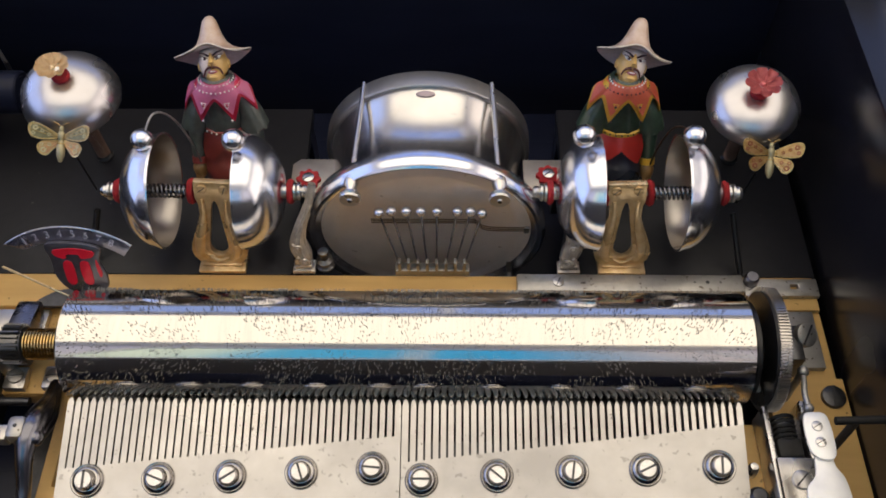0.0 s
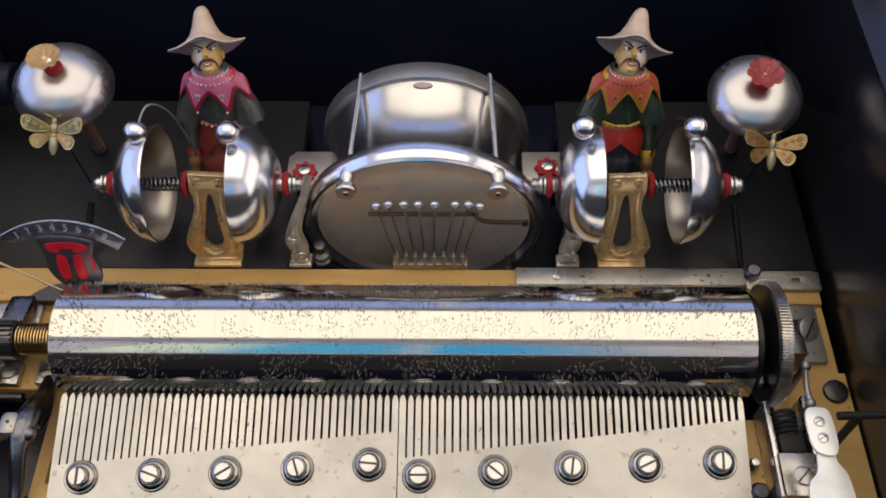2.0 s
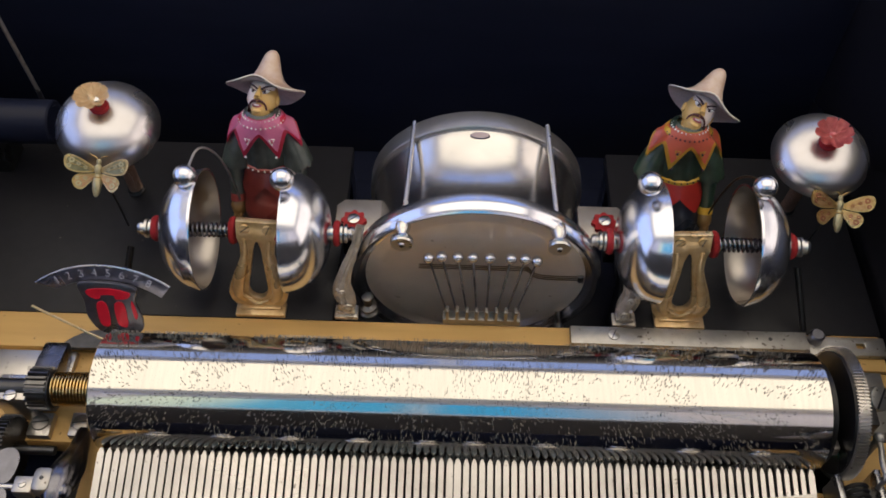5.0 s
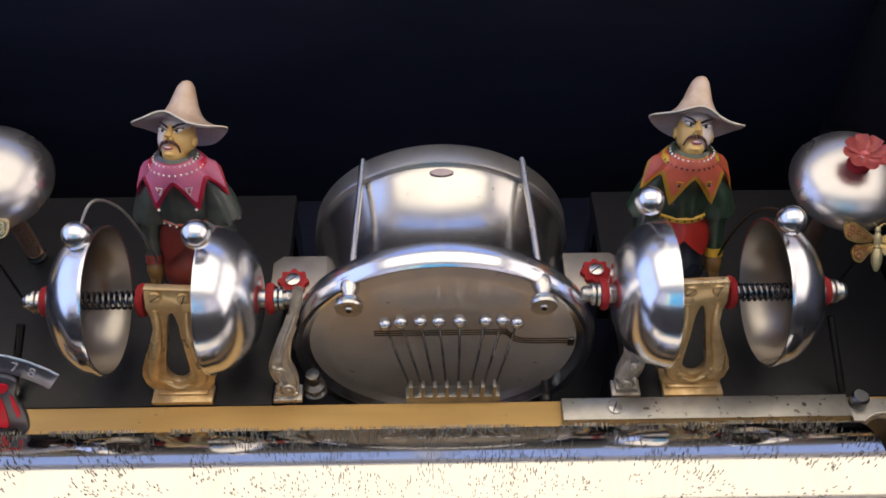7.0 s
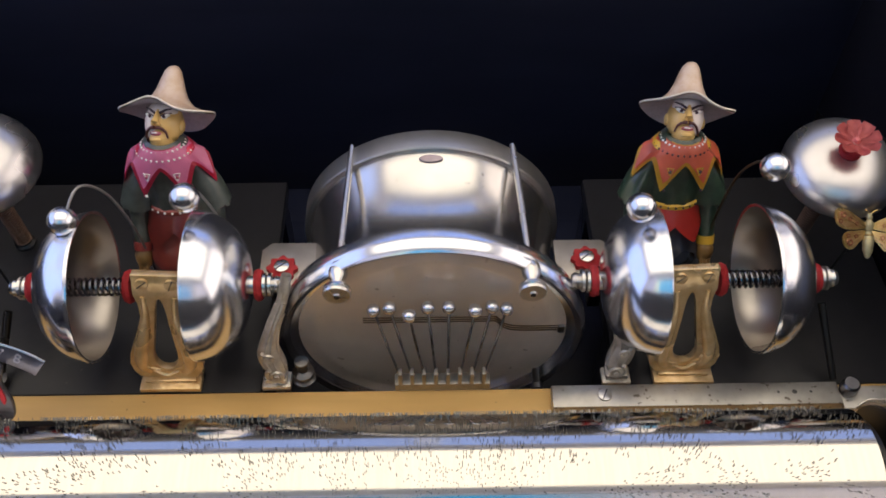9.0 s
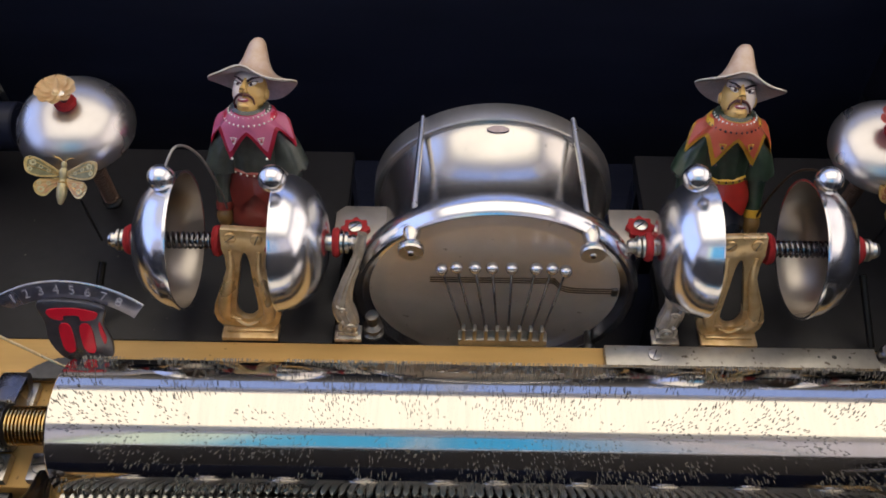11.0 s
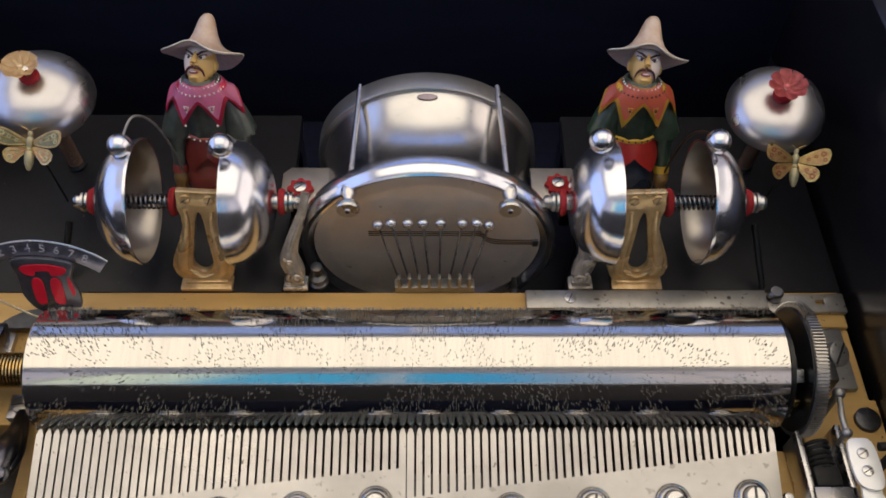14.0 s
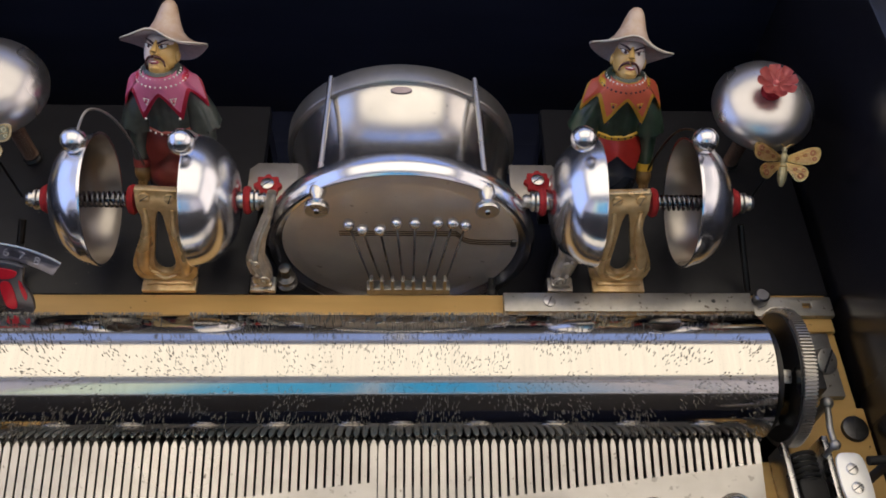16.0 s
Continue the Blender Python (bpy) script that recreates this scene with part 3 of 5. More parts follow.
def drum():
    d = thing("snare_drum", "nickel-plated metal drum standing behind the cylinder", "drum", at=T(DX, DY, DZ) @ Matrix.Rotation(radians(-90 + DTILT), 4, "X"))
    # local z runs to the back
    part("shell", lathe([(0.0578, 0.0104), (0.0567, 0.0140), (0.0556, 0.0180), (0.0548, 0.0225), (0.0545, 0.0270), (0.0545, 0.0315), (0.0548, 0.0360), (0.0553, 0.0405), (0.0560, 0.0450), (0.0568, 0.0495), (0.0574, 0.0530), (0.0574, 0.0640)], 96), DRUMSHELL, d)
    part("collar", lathe([(0.0590, 0.002), (0.0597, 0.0025), (0.0597, 0.0092), (0.0590, 0.0102), (0.0576, 0.0106)], 96), HOOPGREY, d, "dull collar behind the front hoop")
    hoop = [(DR - 0.0045, -0.004), (DR - 0.002, -0.0052), (DR, -0.003), (DR + 0.0003, 0.001), (DR - 0.001, 0.006), (DR - 0.004, 0.0072), (DR - 0.0078, 0.0072), (DR - 0.0078, -0.001), (DR - 0.0045, -0.001)]
    part("front_hoop", lathe(hoop, 112, closed=True), CHROME, d, "polished front hoop")
    part("rear_hoop", lathe([(0.0560, 0.0540), (0.0592, 0.0540), (0.0597, 0.0546), (0.0597, 0.0640), (0.0590, 0.0650), (0.0560, 0.0650)], 96, closed=True), HOOPGREY, d, "dull rear hoop")
    part("head", lathe([(0, -0.0005), (0.050, -0.0005), (0.0515, -0.0009), (0.0530, -0.0005), (0.0622, -0.0005), (0.0622, 0.003), (0, 0.003)], 112), DRUMHEAD, d, "metal drum head tinted tan for the ledge's reflection")
    part("rear_head", lathe([(0, 0.0612), (0.0566, 0.0612), (0.0566, 0.0632), (0, 0.0632)], 64), DRUMSHELL, d)
    for sx in (-1, 1):
        # local x is world x, local y points down
        lx, ly = sx * 0.0380 + 0.0008, -0.0503
        rod = part("tension_rod", tube([(lx, ly, -0.010), (lx * 0.97, ly * 0.985, 0.03), (lx * 0.93, ly * 0.965, 0.0655)], 0.0014, 10), STEEL, d)
        part("thumb_nut", lathe([(0, -0.0158), (0.0012, -0.0158), (0.0016, -0.0152), (0.0052, -0.0152), (0.0056, -0.0143), (0.0050, -0.0137), (0.0056, -0.0130), (0.0054, -0.0118), (0.0026, -0.0112), (0.0022, -0.0090), (0.0034, -0.0066), (0.0039, -0.0040), (0.0034, -0.0014), (0.0016, 0.0)], 28, T(lx, ly, 0)), STEEL, rod, "turned thumb nut")
        part("nut_hole", lathe([(0, -0.0161), (0.0011, -0.0161), (0.0011, -0.0155)], 12, T(lx, ly, 0)), IRON, rod)
    for k in range(3):
        y = -0.0128 + k * 0.0017
        part("snare_wire", tube(smooth_path([(-0.0300, y, -0.0012), (0.022, y, -0.0012), (0.027, y, -0.0012), (0.034, y + 0.007, -0.0012), (0.0560, y + 0.0078, -0.0012)], 4), 0.00030, 6), DARKWIRE, d)
    part("snare_clamp", box(0.0030, 0.0055, 0.0016, T(0.0560, -0.0035, -0.0018), 0.0006), RATCHET, d)
    part("release_button", lathe([(0, -0.012), (0.0028, -0.0115), (0.003, -0.009), (0.0016, -0.007), (0.0016, 0)], 20, T(0.0480, 0.034, 0)), RATCHET, d)
    part("mauve_oval", lathe([(0, 0.0006), (0.9, 0.0005), (1.0, 0)], 24, T(0.0, -0.0571, 0.0500) @ Matrix.Rotation(radians(98), 4, "X") @ Matrix.Diagonal((0.0052, 0.0020, 1, 1))), OVALMAUVE, d, "dull mauve oval")
    for x, y in ((-0.035, 0.045), (0.035, 0.045)):
        part("support_foot", box(0.012, 0.006, 0.05, T(x, y + 0.02, 0.03)), EBONY, d)
    return d


HOOPGREY = material("hoop_nickel", (0.50, 0.485, 0.48), 0.33, 0.9, 0.2, 120, 0.04)
OVALMAUVE = material("oval_mauve", (0.36, 0.30, 0.33), 0.4, 0.7, 0.3, 300, 0.05)
DRUM = drum()
BEATERS = []
BLOCKGREY = material("block_steel", (0.36, 0.34, 0.32), 0.36, 0.9, 0.35, 260, 0.1)


def beaters():
    b = thing("beater_block", "steel block with pivots for the drum beaters", "bracket")
    part("block", box(0.041, 0.006, 0.005, T(0.0125, 0.1345, 0.0025), 0.0006), BLOCKGREY, b)
    for k in range(8):
        part("pivot", box(0.0017, 0.004, 0.0085, T(-0.0055 + 0.0051 * k, 0.1335, 0.0082), 0.0004), BLOCKGREY, b)
    xs = (-0.0155, -0.009, -0.001, 0.0065, 0.0150, 0.0255, 0.0325, 0.0385)
    for k, x in enumerate(xs):
        base = Vector((-0.0055 + 0.0051 * k, 0.1335, 0.0105))
        d = thing("drum_beater", "small steel ball on a thin wire before the drum head", "drum beater", "drum beaters", at=T(*base))
        top = Vector((x * 1.02, 0.1475, 0.0385 if k not in (0, 7) else 0.0370)) - base
        part("wire", tube([(0, 0, -0.002), top * 0.5 + Vector((0, -0.001, 0)), top], 0.00055, 8), BLUED, d)
        part("ball", lathe([(0.0030 * math.sin(a), -0.0030 * math.cos(a)) for a in np.linspace(0, math.pi, 10)], 18, T(*top)), CHROME, d)
        BEATERS.append((d, base))


beaters()

# ---- bells, stands and hammers ----
BY, BZ = 0.155, 0.0455
OUTER, INNER, CUP = 0.0258, 0.0163, 0.0213


def bell_stand(cx, out):
    s = thing("lyre_stand", "gilt cast lyre-shaped bell stand on a small plinth", "bell stand", "lyre stands")
    side = [(0.0102, 0.058), (0.0102, 0.0475), (0.0088, 0.043), (0.0085, 0.036), (0.0104, 0.029), (0.0128, 0.022), (0.0148, 0.0155), (0.0154, 0.0105), (0.0142, 0.0062), (0.0118, 0.0030)]
    outline = [(x, z) for x, z in side] + [(-x, z) for x, z in reversed(side)]
    hole = smooth_loop([(0, 0.0460), (0.0018, 0.041), (0.0027, 0.033), (0.0040, 0.023), (0.0050, 0.0140), (0.0030, 0.0095), (0, 0.0082), (-0.0030, 0.0095), (-0.0050, 0.0140), (-0.0040, 0.023), (-0.0027, 0.033), (-0.0018, 0.041)], 3)
    lean = T(cx + (0.0011 if cx > 0 else -0.0024), 0.1408, 0) @ Matrix.Rotation(radians(-3 if cx > 0 else 4.4), 4, "Y") @ Matrix.Rotation(radians(-14.3), 4, "X")
    part("lyre", prism(outline, 0.0042, lean @ TOFRONT, 0.0007, holes=[hole]), GILT, s)
    relief = bmesh.new()
    for sx in (-1, 1):
        for q in range(4):
            f = q / 3
            pts = [(sx * (0.0065 + 0.0016 * f), -0.0045, 0.034 - 0.006 * f), (sx * (0.0085 + 0.0015 * f), -0.0049, 0.022 - 0.004 * f), (sx * (0.0095 - 0.001 * f), -0.0047, 0.0115 - 0.001 * f), (sx * (0.0070 - 0.004 * f), -0.0045, 0.0078)]
            tube(smooth_path(pts, 5), 0.0008, 6, relief, radii=[0.0003 + 0.0009 * math.sin(math.pi * (i + 0.5) / 17) for i in range(16)])
        tube(smooth_path([(sx * 0.0055, -0.0043, 0.0435), (sx * 0.0050, -0.0043, 0.036), (sx * 0.0062, -0.0043, 0.027)], 5), 0.0007, 6, relief)
        spiral = [(sx * (0.0088 + 0.0034 * (1 - 0.11 * q) * math.cos(0.75 * q)), -0.0048, 0.0098 + 0.0034 * (1 - 0.11 * q) * math.sin(0.75 * q)) for q in range(9)]
        tube(smooth_path(spiral, 3), 0.0007, 6, relief)
    for sx in (-1, 1):
        # rounded arms that swell into the leaf
        arm = smooth_path([(sx * 0.0064, -0.0036, 0.0470), (sx * 0.0060, -0.0040, 0.0385), (sx * 0.0074, -0.0044, 0.0290), (sx * 0.0096, -0.0046, 0.0195), (sx * 0.0100, -0.0044, 0.0110), (sx * 0.0072, -0.0040, 0.0062)], 6)
        tube(arm, 0.002, 10, relief, radii=[0.0013 + 0.0016 * math.sin(math.pi * min(1, i / 30) ** 1.6) for i in range(len(arm))])
    tube(smooth_path([(-0.0052, -0.0046, 0.0075), (0, -0.0050, 0.0052), (0.0052, -0.0046, 0.0075)], 6), 0.0009, 6, relief)
    relief.transform(lean)
    part("leaf_relief", relief, GILT, s)
    part("plinth", box(0.0262, 0.012, 0.0028, T(cx + (0.0011 if cx > 0 else -0.0010), 0.1383, 0.0014), 0.0006), GILT, s)
    part("neck", box(0.022, 0.0075, 0.0014, T(cx + (0.0011 if cx > 0 else -0.0010), 0.1393, 0.0034), 0.0005), GILT, s)
    for x in (-0.0057, 0.0057):
        add_screw(s, lean @ T(x, -0.0042, 0.0540) @ TOFRONT, 0.0026, 0.0013, radians(70 if x > 0 else 40), GILT)
    part("bell_rod", lathe([(0, -0.050), (0.0016, -0.050), (0.0016, 0.057), (0, 0.057)], 16, T(cx, BY, BZ) @ (TOX if out > 0 else Matrix.Rotation(radians(-90), 4, "Y"))), STEEL, s)
    for sx in (-1, 1):
        m = T(cx, BY, BZ) @ (TOX if sx > 0 else Matrix.Rotation(radians(-90), 4, "Y"))
        top = (OUTER if sx == out else INNER) + CUP
        part("spring", helix(0.0034, 0.0006, top - 0.0145, 14 if sx == out else 9, m @ T(0, 0, 0.0130)), BLUED, s)
        part("inner_washer", lathe([(0.002, 0.0102), (0.0066, 0.0102), (0.0072, 0.0115), (0.0066, 0.0130), (0.002, 0.0130)], 14, m), RED, s, "red felt washer")
        u = top - 0.0425
        part("outer_washer", lathe([(0.002, u + 0.0445), (0.0062, u + 0.0445), (0.0068, u + 0.0460), (0.0060, u + 0.0475), (0.002, u + 0.0475)], 14, m), RED, s, "red felt washer")
        part("collar", lathe([(0.002, u + 0.0425), (0.0038, u + 0.0425), (0.0038, u + 0.0445), (0.002, u + 0.0445)], 24, m), STEEL, s)
        part("nut", lathe([(0.0016, u + 0.0477), (0.0050, u + 0.0478), (0.0050, u + 0.0490), (0.0034, u + 0.0494), (0.0050, u + 0.0500), (0.0050, u + 0.0512), (0.0032, u + 0.0518), (0.0038, u + 0.0534), (0.0030, u + 0.0550), (0, u + 0.0556)], 24, m), STEEL, s, "turned nickel nut")


def cup_profile(r, depth, th=0.0009):
    """A bell: (radius, height) with its rim at 0 and its crown at depth."""
    out = [(r * math.cos(a) ** 0.8 if a < math.pi / 2 else 0, depth * math.sin(a)) for a in np.linspace(0, math.pi / 2, 22)]
    inn = [((r - th) * math.cos(a) ** 0.8 if a < math.pi / 2 else 0, (depth - th) * math.sin(a)) for a in np.linspace(0, math.pi / 2, 22)]
    return [(r + 0.0003, 0.0012), (r + 0.0004, 0.0004)] + out[2:], [(r + 0.0003, -0.0002), (r - th, 0.0)] + inn[1:]


def cup_bell(cx, sx, off):
    o = thing("cup_bell", "polished nickel cup bell mounted sideways on a rod", "bell", "cup bells", at=T(cx + sx * off, BY, BZ) @ (TOX if sx > 0 else Matrix.Rotation(radians(-90), 4, "Y")))
    out, inn = cup_profile(0.0308, CUP)
    bm = lathe(out, 72)
    lathe([out[1], inn[0], inn[1]], 72, bm=bm)
    part("outer_shell", bm, CHROME, o)
    part("inner_shell", lathe(inn[1:], 72), BELLIN, o, "dull, darker brown-grey inside")


WIREGREY = material("grey_wire", (0.42, 0.41, 0.40), 0.45, 0.7, 0.3, 400, 0.05)
HAMMERS = []


def hammer(bx, by, bz, px, arch):
    """A ball on a bent wire that pivots behind the bells."""
    piv = Vector((px, 0.196, 0.006))
    h = thing("bell_hammer", "nickel ball hammer on a bent steel wire resting on a bell", "bell hammer", "bell hammers", at=T(*piv))
    ball = Vector((bx, by, bz)) - piv
    if arch < -0.005:
        path = [(0, 0, 0), (ball.x * 0.1, ball.y * 0.14, ball.z * 0.40), (ball.x * 0.32, ball.y * 0.40, ball.z * 0.76), (ball.x * 0.64, ball.y * 0.72, ball.z * 0.95), ball]
    elif arch:
        path = [(0, 0, 0), (ball.x * 0.02, ball.y * 0.12, ball.z * 0.45), (ball.x * 0.22, ball.y * 0.34, ball.z * 0.88), (ball.x * 0.58, ball.y * 0.66, ball.z * 1.10), ball]
    else:
        path = [(0, 0, 0), (ball.x * 0.3, ball.y * 0.35, ball.z * 0.55), (ball.x * 0.8, ball.y * 0.75, ball.z * 0.95), ball]
    part("wire", tube(smooth_path(path, 8), 0.00060, 8), DARKWIRE if arch < -0.005 else WIREGREY, h)
    part("ball", lathe([(0.0059 * math.sin(a), -0.0059 * math.cos(a)) for a in np.linspace(0, math.pi, 18)], 32, T(*ball)), CHROME, h)
    HAMMERS.append((h, piv))


for cx, way in ((-0.1035, -1), (0.1162, 1)):
    bell_stand(cx, way)
    for sx in (-1, 1):
        cup_bell(cx, sx, OUTER if sx == way else INNER)
hammer(-0.1344, 0.1623, 0.0775, -0.1215, -0.004)
hammer(-0.0856, 0.1560, 0.0845, -0.080, 0)
hammer(0.0893, 0.1605, 0.0838, 0.098, 0)
hammer(0.1440, 0.1610, 0.0830, 0.136, -0.006)


# ---- side bells with flowers ----
def flower(parent, mat, m, r, petals):
    for k in range(petals):
        a = 2 * math.pi * k / petals
        rows, bm = [], bmesh.new()
        for i in range(6):
            f = i / 5
            w = (0.10 + 0.42 * math.sin(min(1, f * 1.12) * 2.2)) * r * 0.64
            ring = []
            for j in range(5):
                g = (j - 2) / 2
                z = r * (0.10 + 0.30 * f ** 1.5 - 0.16 * (1 - g * g) * math.sin(f * 2.6)) 
                ring.append(bm.verts.new((r * (0.12 + 0.88 * f - 0.10 * g * g * f), g * w, z)))
            rows.append(ring)
        for p, q in zip(rows, rows[1:]):
            for j in range(4):
                bm.faces.new((p[j], p[j + 1], q[j + 1], q[j]))
        bmesh.ops.solidify(bm, geom=bm.faces[:], thickness=0.0005)
        part("petal", bm, mat, parent, m=m @ Matrix.Rotation(a, 4, "Z"))
    part("flower_heart", lathe([(0, r * 0.30), (r * 0.12, r * 0.26), (r * 0.2, r * 0.1), (0, 0)], 14), mat, parent, m=m)


def side_bell(base, tip, r, rimh, depth, mat, petals, fr, nudge, label):
    d = (Vector(tip) - Vector(base))
    m = T(*base) @ Vector((0, 0, 1)).rotation_difference(d).to_matrix().to_4x4()
    ln = d.length
    o = thing("flower_bell", label, "bell", "flower bells", at=m)
    out, inn = cup_profile(r, depth)
    bm = lathe(out, 72)
    lathe(inn, 72, bm=bm)
    lathe([out[1], inn[0]], 72, bm=bm)
    part("bell", bm, BELLSOFT, o, m=T(0, 0, rimh))
    part("stem", lathe([(0, 0), (0.0014, 0), (0.0014, ln - 0.004), (0, ln - 0.004)], 14), STEEL, o)
    part("spring", helix(0.0034, 0.0006, rimh - 0.004, 30, T(0, 0, 0.003)), RUST, o, "brown coil spring")
    part("socket", lathe([(0.0015, 0), (0.005, 0), (0.005, 0.0022), (0.0038, 0.0032), (0.0015, 0.0032)], 20), BLACKPAINT, o)
    part("washer", lathe([(0.0015, rimh + depth - 0.0002), (0.0046, rimh + depth - 0.0002), (0.0050, rimh + depth + 0.0013), (0.0042, rimh + depth + 0.0027), (0.0015, rimh + depth + 0.0027)], 12), RED, o, "red felt washer")
    flower(o, mat, T(*nudge, ln - 0.0052) @ FLTILT, fr, petals)


FLTILT = Matrix.Rotation(radians(-6), 4, "X")
side_bell((-0.1902, 0.2187, -0.0002), (-0.1847, 0.2022, 0.0918), 0.0266, 0.0645, 0.0178, FLOWERC, 9, 0.0090, (-0.0024, 0.0006), "brushed nickel bell on a spring with a cream metal flower")
side_bell((0.1909, 0.2186, -0.0002), (0.1848, 0.1970, 0.0860), 0.0246, 0.0635, 0.0135, FLOWERR, 8, 0.0096, (0.0004, 0.0004), "brushed nickel bell on a spring with a red metal flower")


# ---- painted dolls ----
def joined(name, pieces, label, category, group, at):
    """One plain mesh out of pieces, each with its paint."""
    bm, mats = bmesh.new(), []
    for one, mat in pieces:
        if mat not in mats:
            mats.append(mat)
        bmesh.ops.recalc_face_normals(one, faces=one.faces[:])
        for f in one.faces:
            f.material_index = mats.index(mat)
        me = bpy.data.meshes.new("tmp")
        one.to_mesh(me)
        one.free()
        bm.from_mesh(me)
        bpy.data.meshes.remove(me)
    me = bpy.data.meshes.new(name)
    bm.to_mesh(me)
    bm.free()
    for mt in mats:
        me.materials.append(mt)
    me.polygons.foreach_set("use_smooth", [True] * len(me.polygons))
    me.set_sharp_from_angle(angle=radians(50))
    ob = tagged(new(name, me), label, category, group)
    ob.matrix_basis = at
    return ob


def loft(rows, n=32, fold=0.0, folds=9):
    """Oval sections (z, half width, half depth, forward) joined into a body; fold presses drapery into it."""
    bm, rings = bmesh.new(), []
    for z, rx, ry, fy in rows:
        ring = []
        for k in range(n):
            a = 2 * math.pi * k / n
            w = 1 + fold * math.sin(folds * a + z * 90) * (0.6 + 0.4 * math.sin(3 * a))
            ring.append(bm.verts.new((rx * w * math.cos(a), fy + ry * w * math.sin(a), z)))
        rings.append(ring)
    for p, q in zip(rings, rings[1:]):
        for k in range(n):
            bm.faces.new((p[k], p[(k + 1) % n], q[(k + 1) % n], q[k]))
    bm.faces.new(rings[0][::-1])
    bm.faces.new(rings[-1])
    return bm


def zigzag(rows, teeth, depth, n=96, lift=0.0, phase=0.0, spread=0.20, curve=1.0):
    """A cape: oval rows from the neck down, whose lower edge runs in points."""
    bm, rings = bmesh.new(), []
    last = len(rows) - 1
    for i, (z, rx, ry, fy) in enumerate(rows):
        ring = []
        for k in range(n):
            a = 2 * math.pi * k / n
            tri = abs(((a * teeth / (2 * math.pi) + phase) % 1) * 2 - 1) ** curve
            dz = -depth * tri * (i / last) ** 2
            flare = 1 + spread * tri * (i / last) ** 2
            ring.append(bm.verts.new(((rx + lift) * flare * math.cos(a), fy + (ry + lift) * flare * math.sin(a), z + dz)))
        rings.append(ring)
    for p, q in zip(rings, rings[1:]):
        for k in range(n):
            bm.faces.new((p[k], p[(k + 1) % n], q[(k + 1) % n], q[k]))
    bmesh.ops.solidify(bm, geom=bm.faces[:], thickness=0.0004)
    return bm


def blob(rx, ry, rz, x, y, z, n=20, rot=None):
    return lathe([(math.sin(a), -math.cos(a)) for a in np.linspace(0, math.pi, n // 2 + 2)], n, T(x, y, z) @ (rot or Matrix()) @ Matrix.Diagonal((rx, ry, rz, 1)))


def dots(ring, r):
    bm = bmesh.new()
    for p in ring:
        lathe([(0, r), (r * 0.8, r * 0.6), (r, 0), (r * 0.8, -r * 0.6), (0, -r)], 6, T(*p), bm=bm)
    return bm


